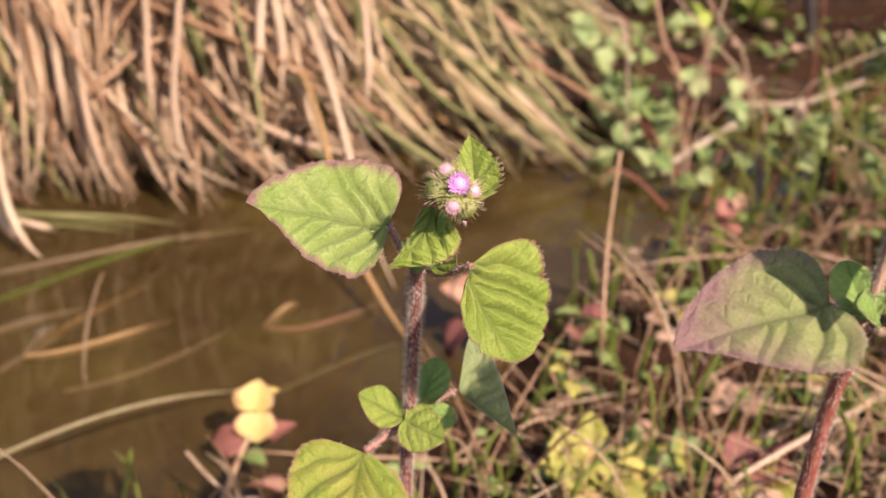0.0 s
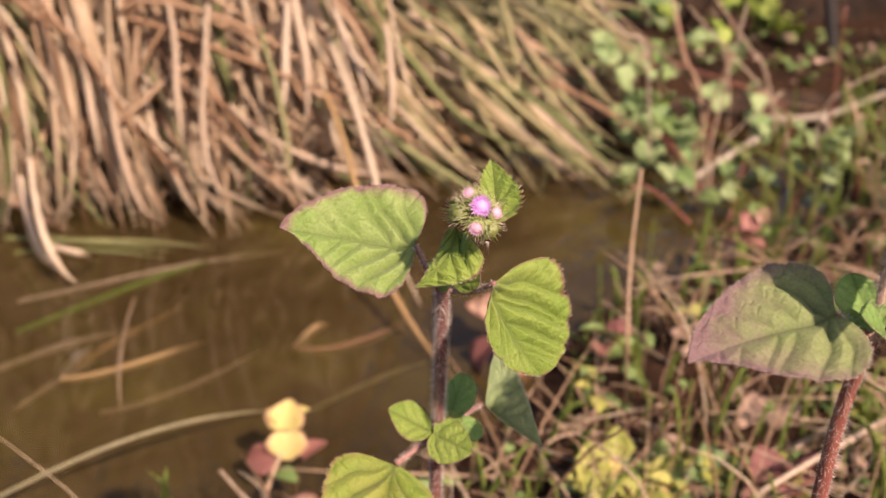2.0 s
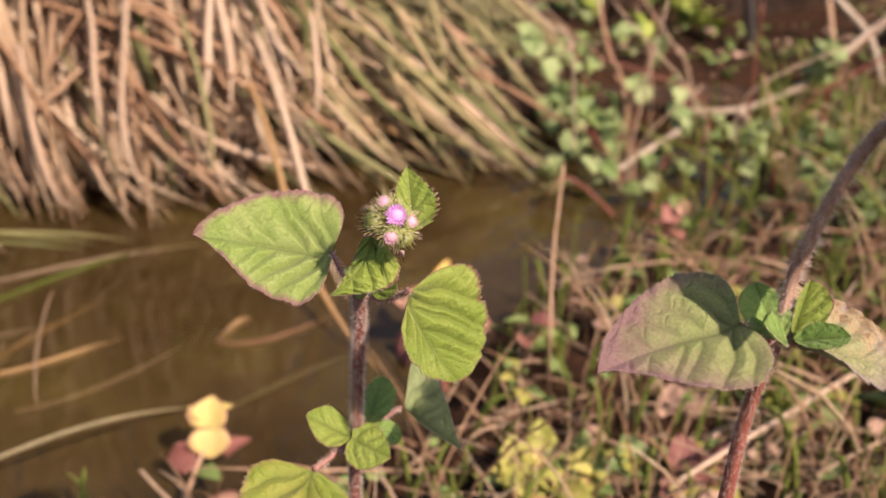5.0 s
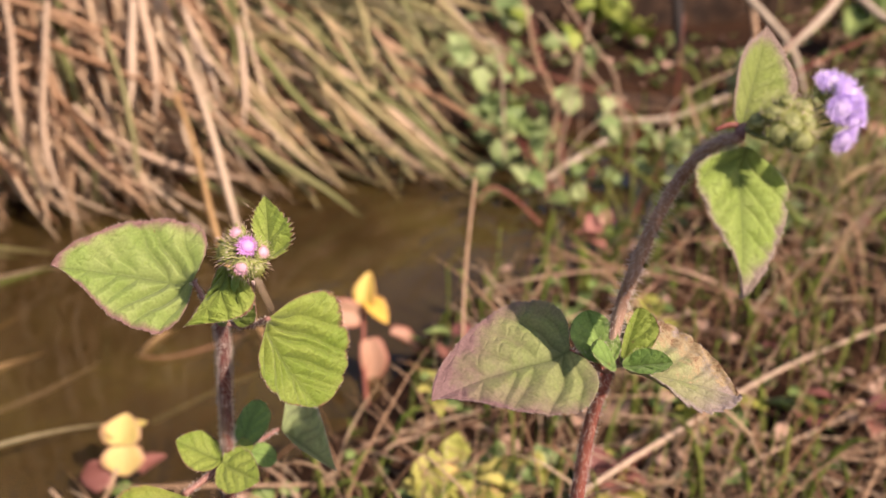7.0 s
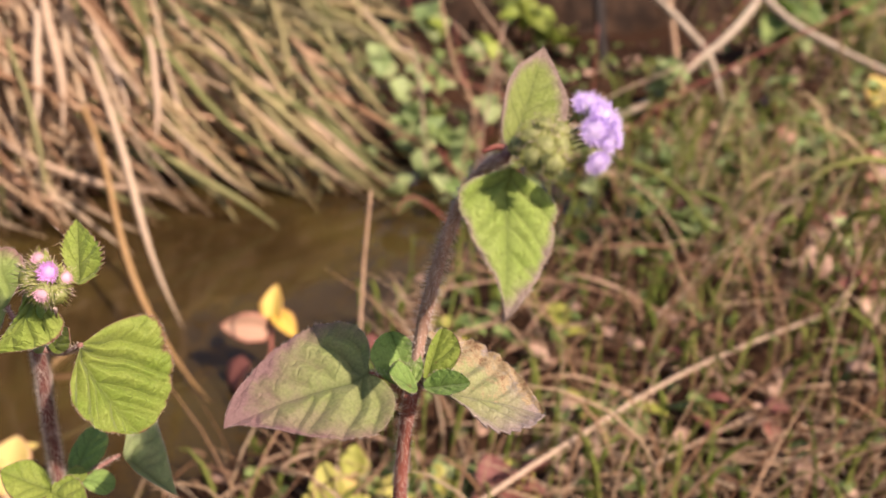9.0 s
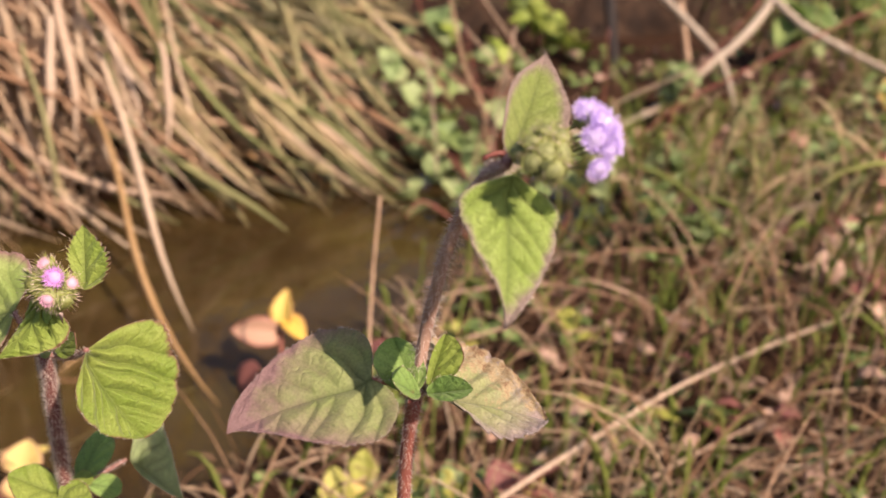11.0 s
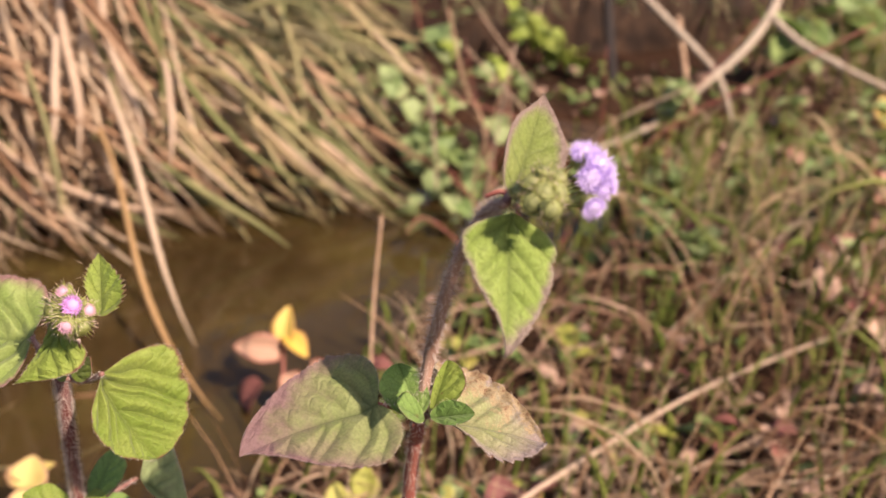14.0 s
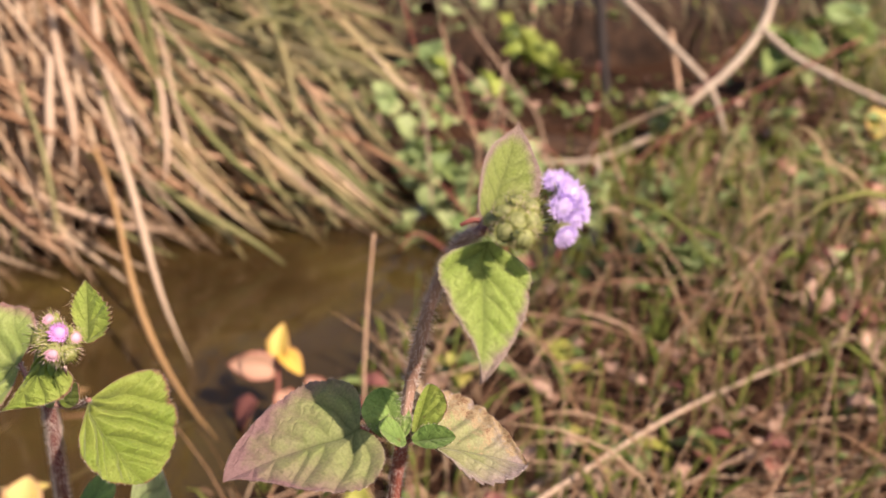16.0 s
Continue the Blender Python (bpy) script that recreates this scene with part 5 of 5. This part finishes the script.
rosette((0.075, 0.482, 0.030), (("lime", 0.0, 0.0, 95, 65, 0.024, 1.2), ("lime", -0.002, -0.002, 200, 25, 0.019, 1.2), ("lime", 0.002, -0.002, 300, -40, 0.020, 1.3), ("cream", 0.004, 0.002, 20, 30, 0.018, 1.1)), "lime-yellow seedling with broad lobed leaves")
rosette((0.093, 0.500, 0.034), (("lime", 0.0, 0.0, 85, 60, 0.020, 1.2), ("lime", 0.0, 0.0, 190, 20, 0.018, 1.1), ("green", 0.002, -0.004, 330, -10, 0.020, 1.1)), "lime-green seedling with broad leaves")
rosette((0.119, 0.490, 0.028), (("lime", 0.0, 0.0, 60, 40, 0.015, 1.1), ("lime", 0.0, 0.0, 160, 30, 0.014, 1.1), ("green", 0.0, -0.003, 270, -10, 0.016, 1.2), ("lime", 0.006, 0.002, 10, 40, 0.014, 1.0)), "small lime-green seedling in the litter")
rosette((0.179, 0.470, 0.034), (("red", 0.0, 0.004, 95, 55, 0.022, 1.3), ("red", 0.0, 0.002, 20, 15, 0.020, 1.2), ("lime", 0.0, -0.004, 265, -30, 0.018, 1.4), ("red", 0.0, -0.004, 210, -10, 0.020, 1.1)), "seedling with mauve-red and yellow leaves", M_STEM_RED)
rosette((0.153, 0.488, 0.026), (("vine", 0.0, 0.0, 100, 45, 0.024, 0.9), ("vine", -0.002, 0.0, 190, 25, 0.020, 1.0), ("green", 0.002, 0.0, 300, -25, 0.018, 1.0)), "grey-green seedling in the litter")
rosette((0.276, 0.860, 0.040), (("red", 0.0, 0.0, 90, 60, 0.021, 1.2), ("red", 0.0, 0.0, 190, 20, 0.020, 1.0), ("red", 0.0, -0.01, 330, -10, 0.021, 1.0), ("pink", 0.01, 0.01, 60, 40, 0.020, 1.0)), "dark red seedling at the water's edge", M_STEM_RED)
rosette((0.671, 0.900, 0.066), (("pink", 0.0, 0.0, 100, 70, 0.022, 0.6), ("cream", 0.008, -0.004, 80, 60, 0.021, 0.8), ("dry", 0.0, -0.02, 200, 10, 0.021, 0.8), ("pink", 0.0, -0.03, 320, 0, 0.024, 0.9)), "pink and cream budding weed", M_STEM_RED)
rosette((0.674, 1.085, 0.040), (("red", 0.0, 0.0, 90, 50, 0.022, 1.0), ("pink", 0.0, 0.0, 200, 20, 0.020, 1.0), ("red", 0.0, -0.01, 330, 0, 0.021, 1.0)), "reddish weed in the grass", M_STEM_RED)
rosette((0.572, 0.868, 0.038), (("red", 0.0, 0.0, 90, 50, 0.020, 1.0), ("red", 0.0, 0.0, 180, 20, 0.018, 1.0), ("pink", 0.0, -0.01, 320, 0, 0.017, 1.0)), "reddish weed in the litter", M_STEM_RED)
f = thing("dead_leaf", (0.2091, 0.5780, 0.0000), "pale curled dead leaf standing in the litter", "leaf")
put_leaf(f, "dry", (0.2055, 0.5601, 0.0050), 95, 55, 0.032, 0, wide=1.6)
f = thing("dry_seed_head", (0.5737, 0.7697, 0.0000), "pale dry seed head on a short stalk", "plant", "low plants")
part("stalk", tube([(0.5651, 0.7457, 0.0000), (0.5508, 0.7354, 0.0300), (0.5429, 0.7312, 0.0500)], [0.0015, 0.0012, 0.001], 8, 6), M_STALK, f)
put_leaf(f, "dry", (0.5429, 0.7294, 0.0450), 80, 70, 0.030, 0, wide=1.4)
put_leaf(f, "dry", (0.5407, 0.7296, 0.0450), 100, 75, 0.026, 40, wide=1.2)
f = thing("yellow_leaf_weed", (0.9736, 1.2705, 0.0300), "weed with one round yellow leaf", "plant", "low plants")
part("stem", tube([(0.9191, 1.1857, 0.0300), (0.9306, 1.2281, 0.0600), (0.9128, 1.2275, 0.0900)], [0.002, 0.0015, 0.001], 8, 6), M_STALK, f)
put_leaf(f, "yellow", (0.9026, 1.2022, 0.0800), 95, 68, 0.046, 0, wide=1.6)
fan = thing("pale_stem_weed", (0.6001, 0.7380, 0.0120), "fan of pale pinkish stems rising from the weeds", "plant", "low plants")
for q in ((0.5457, 0.7280, 0.1089), (0.5675, 0.7280, 0.1134), (0.5921, 0.7280, 0.1037), (0.6052, 0.7280, 0.0714)):
    foot = Vector(fan.location)
    part("stem", tube([foot, foot.lerp(Vector(q), 0.5) + Vector((0.002, 0.0, 0.0)), q], [0.0026, 0.0022, 0.0014], 10, 6), M_PALE, fan)

# leafy vine hanging over the pool
vine = thing("leafy_vine", (0.2770, 1.0511, 0.0000), "sprawling vine with pale green lobed leaves over the pool", "vine")
for pts in (((0.2943, 1.0779, -0.0100), (0.2612, 1.1561, 0.0369), (0.2201, 1.2164, 0.0492), (0.1978, 1.2149, 0.0458)), ((0.2943, 1.0779, -0.0100), (0.3333, 1.2619, 0.0284), (0.3297, 1.4000, 0.0915), (0.3355, 1.5366, 0.1514)), ((0.2965, 0.9966, 0.0000), (0.3613, 1.1890, -0.0118), (0.4297, 1.3624, 0.0080), (0.5139, 1.4744, 0.0131)), ((0.2546, 1.0045, -0.0100), (0.2264, 1.0356, 0.0128), (0.2002, 1.0409, 0.0247), (0.1806, 1.0329, 0.0068)), ((0.3191, 0.9009, 0.0000), (0.4254, 1.1356, -0.0087), (0.4995, 1.2524, 0.0072), (0.5962, 1.3658, 0.0156))):
    part("vine_stem", tube(pts, [0.0018, 0.0016, 0.0014, 0.001], 20, 6, 0.1), M_STEM_RED, vine, "thin reddish stem")
rv = random.Random(8)
for c, sx, sz, n in (((0.2349, 1.2119, 0.0390), 0.05, 0.026, 12), ((0.2423, 1.4482, 0.0769), 0.03, 0.012, 6), ((0.2503, 1.0910, 0.0142), 0.05, 0.040, 11), ((0.3316, 1.1951, 0.0017), 0.03, 0.03, 10), ((0.4364, 1.4093, -0.0096), 0.02, 0.012, 4), ((0.4946, 1.3006, -0.0076), 0.04, 0.027, 12), ((0.5323, 1.1951, 0.0017), 0.04, 0.045, 12), ((0.3801, 1.4890, 0.0457), 0.045, 0.035, 8), ((0.4487, 1.0854, 0.0018), 0.05, 0.032, 14), ((0.2386, 1.7208, 0.0732), 0.08, 0.03, 9), ((0.3382, 1.5510, 0.0647), 0.07, 0.03, 6), ((0.2445, 1.2304, 0.0508), 0.024, 0.018, 18), ((0.3452, 1.6200, 0.1798), 0.05, 0.03, 6), ((0.3413, 1.5000, 0.0781), 0.05, 0.03, 6), ((0.5668, 1.7500, 0.1907), 0.05, 0.03, 8)):
    for k in range(n):
        q = Vector(c) + Vector((sx * max(-1.6, min(1.6, rv.gauss(0, 1))), rv.gauss(0, 0.04), sz * max(-1.6, min(1.6, rv.gauss(0, 1)))))
        q.z = max(q.z, 0.0)
        put_leaf(vine, "vine" if k % 4 else "green", q, rv.uniform(0, 360), rv.uniform(-60, 55), rv.uniform(0.015, 0.032), rv.uniform(-40, 40), wide=rv.uniform(0.9, 1.3))
for kind, x, z, size in (("vine", 0.2011, 0.1161, 0.047), ("vine", 0.2431, 0.1132, 0.022), ("green", 0.2711, 0.1105, 0.042), ("vine", 0.2409, 0.0196, 0.055), ("vine", 0.2129, 0.0335, 0.044), ("shrub", 0.2735, 0.0464, 0.032), ("vine", 0.3253, 0.0718, 0.030), ("vine", 0.3484, 0.0682, 0.032), ("vine", 0.4009, 0.0265, 0.036), ("vine", 0.4069, 0.0195, 0.034), ("vine", 0.3926, 0.0708, 0.030), ("vine", 0.2540, 0.1927, 0.050), ("shrub", 0.2640, 0.1827, 0.045), ("shrub", 0.3298, 0.1656, 0.036), ("vine", 0.4711, 0.0149, 0.030), ("vine", 0.2988, 0.0277, 0.038), ("vine", 0.1820, 0.1450, 0.040), ("vine", 0.2250, 0.0750, 0.034)):
    for k in range(2):
        yaw = rv.uniform(50, 130) + 180 * k
        put_leaf(vine, kind, (x + 0.006 * k, 1.28 + rv.gauss(0, 0.02), z), yaw, rv.uniform(30, 65) * (1 - 2 * k), size * rv.uniform(0.6, 0.85), rv.uniform(-35, 35), wide=rv.uniform(0.95, 1.3))
for pts, w, m in (((((0.3160, 1.322, 0.2300), (0.3891, 1.32, 0.1335), (0.4209, 1.32, 0.0903), (0.4520, 1.31, -0.0300))), 0.0030, M_PALE), (((0.2640, 1.262, 0.2400), (0.2903, 1.26, 0.1328), (0.3158, 1.26, 0.0820), (0.3300, 1.25, -0.0300)), 0.0042, M_STALK), (((0.1600, 1.21, 0.2200), (0.1998, 1.20, 0.1728), (0.2299, 1.20, 0.1463), (0.2500, 1.23, -0.0300)), 0.0030, M_PALE), (((0.3380, 1.31, 0.1800), (0.3550, 1.30, 0.1283), (0.3668, 1.30, 0.0710), (0.3700, 1.29, -0.0300)), 0.0018, M_PALE)):
    whole("dry_stalk", tube(pts, [0.45 * w, 0.6 * w, 0.6 * w, 0.6 * w], 20, 7, 0.08), m, "tan dry stalk leaning over the far waterside", "stalk", "dry stalks")
for k in range(12):
    x, y = rv.uniform(0.22, 0.62), rv.uniform(1.05, 1.35)
    z = ground_z(x, y)
    whole("dry_stalk", tube([(x, y, z - 0.01), (x + rv.gauss(0, 0.03), y - 0.02, z + 0.12), (x + rv.gauss(0.02, 0.08), y - 0.05, z + rv.uniform(0.2, 0.32))], [0.0018, 0.0015, 0.001], 12, 6, 0.08), rv.choice((M_STALK, M_STEM_RED, M_PALE)), "thin bent dry stalk beside the pool", "stalk", "dry stalks")
bush = thing("leafy_shrub", (0.5581, 1.9402, 0.0000), "shrub with bright yellow-green lobed leaves on the far bank", "shrub")
part("stem", tube([(0.5581, 1.9402, 0.0000), (0.5270, 1.8126, 0.1041), (0.5424, 1.8535, 0.2057)], [0.006, 0.005, 0.004], 10, 6), M_STALK, bush)
for k in range(46):
    q = Vector((0.4800, 1.7788, 0.1560)).lerp(Vector((0.5800, 1.7315, 0.0720)), rv.random()) + Vector((rv.gauss(0, 0.011), rv.gauss(0, 0.04), rv.gauss(0.0, 0.013)))
    put_leaf(bush, "shrub" if k % 4 else "green", q, rv.uniform(0, 360), rv.uniform(-75, 10), rv.uniform(0.022, 0.040), rv.uniform(-40, 40), wide=0.9)


# ---- bank cover: fresh grass and dry litter ----
def on_bank(r, far=2.3):
    while True:
        y = 0.36 + (far - 0.36) * r.random() ** 1.25
        x = r.uniform(-0.35, 1.75 if y > 0.9 else 0.95)
        if shore(x, y) > 0.002 and not (y > 1.0 and x < 0.25) and not (y > 1.42 and x < 0.95) and not (x < -0.02 and r.random() < 0.85):
            return x, y


rb = random.Random(21)
for k in range(34):
    x, y = rb.uniform(0.40, 1.15), rb.uniform(0.80, 1.45)
    if shore(x, y) > 0.03:
        forb((x, y, 0), rb.uniform(0.04, 0.09), ("vine", "vine", "green"), rb.randrange(8, 14), rb.uniform(0.024, 0.036), "pale sage-green weed among the dry stalks")
for k in range(46):
    x, y = on_bank(rb, 1.9)
    if x < 0.05 or (x < 0.35 and y < 0.55):
        continue
    kinds, label = rb.choice(((("green", "vine"), "dull green low weed in the litter"), (("vine", "vine", "lime"), "pale green low weed in the litter"), (("green", "green", "red"), "green and red low weed in the litter"), (("red", "dry", "red"), "dark red withered weed in the litter"), (("lime", "green"), "yellow-green low weed in the litter")))
    forb((x, y, 0), rb.uniform(0.015, 0.05), kinds, rb.randrange(6, 12), rb.uniform(0.014, 0.03), label)
green, litter, stiff, ruddy = [], [], [], []
for k in range(1700):
    x, y = on_bank(rb)
    z = ground_z(x, y)
    hgt = rb.uniform(0.03, 0.10) * (1.6 if x > 0.45 else 1.0)
    hgt *= 0.35 + 0.65 * smooth(0.0, 0.12, shore(x, y)) if y < 0.75 else (0.5 if x < 0.95 and y > 1.1 else 1.0)
    w, bendy = rb.uniform(0, 6.28), rb.uniform(0.05, 0.5) * hgt
    d = np.array([math.cos(w), math.sin(w), 0]) * bendy
    p = np.array([x, y, z - 0.004])
    green.append(blade_geo(p, p + (0, 0, 0.5 * hgt), p + d * 0.4 + (0, 0, 0.95 * hgt), p + d + (0, 0, hgt * rb.uniform(0.6, 1.0)), rb.uniform(0.0018, 0.0048), 6, w))
for k in range(1800):
    x, y = on_bank(rb)
    near_edge = shore(x, y)
    if near_edge < 0.05 and rb.random() < 0.7:
        continue
    z = ground_z(x, y) + rb.random() ** 2 * 0.035
    ln, w = rb.uniform(0.03, 0.09) * (2.2 if rb.random() < 0.3 else 1.0), rb.uniform(0, 6.28)
    d = np.array([math.cos(w), math.sin(w), rb.gauss(0, 0.16)]) * ln
    p = np.array([x, y, z])
    if shore(x + d[0], y + d[1]) < 0.004:
        d = d * 0.25
    n = np.array([-d[1], d[0], 0]) * rb.gauss(0, 0.035)
    litter.append(blade_geo(p, p + d * 0.33 + n + (0, 0, rb.uniform(0, 0.008)), p + d * 0.66 + n + (0, 0, rb.uniform(0, 0.008)), p + d, rb.uniform(0.0010, 0.0030), 6, rb.uniform(-1, 1)))
for k in range(1050):
    x, y = on_bank(rb)
    z = ground_z(x, y)
    hgt, w = rb.uniform(0.05, 0.17) * (0.3 + 0.7 * smooth(0.0, 0.15, shore(x, y))), rb.uniform(0, 6.28)
    d = np.array([math.cos(w), math.sin(w), 0]) * hgt * rb.uniform(0.2, 0.9)
    p = np.array([x, y, z])
    (stiff if k % 5 > 2 else ruddy).append(blade_geo(p, p + (0, 0, 0.4 * hgt), p + d * 0.5 + (0, 0, 0.8 * hgt), p + d + (0, 0, hgt * 0.95), rb.uniform(0.0010, 0.0024), 6, w))
whole("grass", join(green), M_GRASS, "short fresh green grass growing through the litter", "grass", kind="stuff")
whole("dry_litter", join(litter), M_LITTER, "brown and straw-coloured dead grass lying on the bank", "litter", kind="stuff")
bits = []
for k in range(650):
    x, y = (rb.uniform(0.06, 0.62), rb.uniform(0.36, 0.54)) if k < 420 else (rb.uniform(0.45, 1.0), rb.uniform(0.64, 1.1))
    w, ln = rb.uniform(0, 6.28), rb.uniform(0.02, 0.09)
    d = np.array([math.cos(w), math.sin(w), rb.gauss(0, 0.2)]) * ln
    if min(shore(x, y), shore(x + d[0], y + d[1])) > 0.01:
        p = np.array([x, y, ground_z(x, y) + rb.random() * (0.03 if k < 420 else 0.06)])
        n = np.array([-d[1], d[0], 0]) * rb.gauss(0, 0.06)
        bits.append(blade_geo(p, p + d * 0.33 + n, p + d * 0.66 + n, p + d, rb.uniform(0.0008, 0.0022), 6, rb.uniform(-1, 1)))
whole("straw_bits", join(bits), M_STRAW, "loose pale straw bits scattered over the bank", "litter", kind="stuff")
whole("red_brown_stems", join(ruddy), M_THATCH, "thin red-brown stems standing in the litter", "grass", kind="stuff")
whole("dry_grass", join(stiff), M_STRAW, "thin dry grass stems standing in the litter", "grass", kind="stuff")
leaves = []
for k in range(1150):
    x, y = on_bank(rb) if k % 5 else (rb.uniform(0.15, 1.2), rb.uniform(1.44, 1.75))
    z = ground_z(x, y) + 0.004 + rb.random() * 0.02
    s = rb.uniform(0.008, 0.024)
    m = np.array(pose(x, y, z, rb.uniform(-30, 30), rb.uniform(-30, 30), rb.uniform(0, 360)) @ Matrix.Diagonal((s, s, s, 1)))
    g = leaf_geo((0, 0, 0), (1, 0, 0), (0.4, 0.36, 0.1), (0.4, -0.36, 0.1), nu=6, nv=2, relief=0.0, thick=0.03, cup=rb.uniform(-0.3, 0.6), bend=rb.uniform(-0.4, 0.2), teeth=5)
    leaves.append(((np.c_[np.array(g[0]), np.ones(len(g[0]))] @ m.T)[:, :3], g[1]))
whole("leaf_litter", join(leaves[:420]), M_F_DRY, "curled dead brown leaves among the straw", "litter", kind="stuff")
whole("ground_cover", join(leaves[420:]), M_F_GREEN, "tiny green leaves of creeping weeds", "plant", kind="stuff")

for a, b, w in (((-0.1606, 0.4756, 0.0000), (-0.1576, 0.4343, 0.0500), 0.0022), ((-0.1247, 0.4729, -0.0000), (-0.1509, 0.4932, 0.0300), 0.0016), ((-0.1106, 0.4729, -0.0000), (-0.1216, 0.4575, 0.0400), 0.0016), ((-0.1004, 0.4756, 0.0000), (-0.0819, 0.5068, 0.0200), 0.0018), ((-0.1937, 0.4877, -0.0100), (-0.2136, 0.5068, 0.0200), 0.0026), ((-0.2064, 0.4877, -0.0100), (-0.1982, 0.4991, 0.0300), 0.0030)):
    m = ((np.array(a) + np.array(b)) * 0.5 + (0.004, 0.0, 0.012)).tolist()
    whole("waterside_reed", blade_geo(a, m, m, b, w, 8), M_GRASS if w > 0.002 else M_STRAW, "thin blade growing at the water's edge", "grass", "waterside blades")
edge = []
for k in range(150):
    x, y = rb.uniform(0.25, 0.75), rb.uniform(0.7, 1.3)
    s = shore(x, y)
    if -0.05 < s < 0.05:
        h = rb.uniform(0.08, 0.19)
        p = np.array([x, y, ground_z(x, y) - 0.003])
        d = np.array([rb.gauss(0, 0.25), rb.gauss(0, 0.2), 0]) * h
        edge.append(blade_geo(p, p + (0, 0, 0.4 * h), p + 0.4 * d + (0, 0, 0.8 * h), p + d + (0, 0, h), rb.uniform(0.0016, 0.0034), 7, rb.uniform(-1, 1)))
whole("waterside_grass", join(edge), M_GRASS, "thin upright green blades along the far shore", "grass", kind="stuff")

pale, fresh = [], []
for k in range(330):
    x, y = rb.uniform(0.42, 1.25), rb.uniform(0.72, 1.42)
    if shore(x, y) < 0.02:
        continue
    h = rb.uniform(0.06, 0.17) * (0.35 if x < 0.95 and y > 1.1 else 1.0)
    p = np.array([x, y, ground_z(x, y) - 0.003])
    d = np.array([rb.gauss(0, 0.35), rb.gauss(0, 0.3), 0]) * h
    (fresh if k % 5 < 2 else pale).append(blade_geo(p, p + 0.2 * d + (0, 0, 0.4 * h), p + 0.6 * d + (0, 0, 0.8 * h), p + d + (0, 0, h), rb.uniform(0.0016, 0.0036), 6, rb.uniform(-1, 1)))
whole("pale_stems", join(pale), M_MIXED, "pale half-dry stems standing on the far bank", "grass", kind="stuff")
whole("fresh_stems", join(fresh), M_GRASS, "bright green blades standing on the far bank", "grass", kind="stuff")

broad, half_dry, stems = [], [], []
for k in range(190):
    x, y = rb.uniform(0.46, 1.35), rb.uniform(0.72, 1.60)
    if shore(x, y) < 0.02:
        continue
    h, w = rb.uniform(0.09, 0.20), rb.uniform(0, 6.28)
    if x < 0.95 and y > 1.05:
        h *= 0.3
    p = np.array([x, y, ground_z(x, y) - 0.003])
    d = np.array([math.cos(w), 0.6 * math.sin(w), 0]) * h * rb.uniform(0.2, 1.1)
    (broad, half_dry)[k % 2].append(blade_geo(p, p + 0.1 * d + (0, 0, 0.5 * h), p + 0.5 * d + (0, 0, 0.9 * h), p + d + (0, 0, h * rb.uniform(0.5, 1.0)), rb.uniform(0.004, 0.008), 8, rb.uniform(-1, 1), wob=0.003, ph=w))
whole("broad_grass", join(half_dry), M_MIXED, "broad half-dry grass blades standing in the weeds", "grass", kind="stuff")
whole("broad_grass", join(broad), M_GRASS, "broad green grass blades standing in the weeds", "grass", kind="stuff")
for k in range(46):
    x, y = rb.uniform(0.35, 1.35), rb.uniform(0.60, 1.12)
    if shore(x, y) < 0.02:
        continue
    h, w = rb.uniform(0.12, 0.30), rb.uniform(0, 6.28)
    p = np.array([x, y, ground_z(x, y) + rb.uniform(0.0, 0.03)])
    d = np.array([math.cos(w), 0.5 * math.sin(w), rb.uniform(0.0, 0.45)]) * h
    if shore(x + d[0], y + d[1]) > 0.0:
        stems.append(blade_geo(p, p + 0.33 * d + (0, 0, 0.02), p + 0.66 * d + (0, 0, 0.025), p + d, rb.uniform(0.0022, 0.0042), 9, rb.uniform(-1, 1), wob=0.003, ph=w))
whole("fallen_stems", join(stems), M_LITTER, "long brown and straw-coloured fallen stems across the weeds", "litter", kind="stuff")

# the bank goes on around: low grass and dead stems
around = {M_GRASS: [], M_OLIVE: [], M_LITTER: []}
for k in range(4200):
    x, y = rb.gauss(0.2, 1.6), rb.gauss(1.0, 1.7)
    if (-1.3 < x < 1.9 and 0.25 < y < 2.6) or shore(x, y) < 0.02 or (abs(x) < 0.3 and -0.3 < y < 0.3):
        continue
    h = rb.uniform(0.04, 0.15)
    w = rb.uniform(0, 6.28)
    p = np.array([x, y, ground_z(x, y) - 0.004])
    d = np.array([math.cos(w), math.sin(w), 0]) * h * rb.uniform(0.3, 1.5)
    around[rb.choice((M_GRASS, M_OLIVE, M_LITTER))].append(blade_geo(p, p + (0, 0, 0.5 * h), p + d * 0.4 + (0, 0, 0.9 * h), p + d + (0, 0, h * rb.uniform(0.3, 1.0)), rb.uniform(0.004, 0.009), 5, w))
for m, gs in around.items():
    whole("bank_grass", join(gs), m, "low mixed grass on the stream bank all round", "grass", kind="stuff")
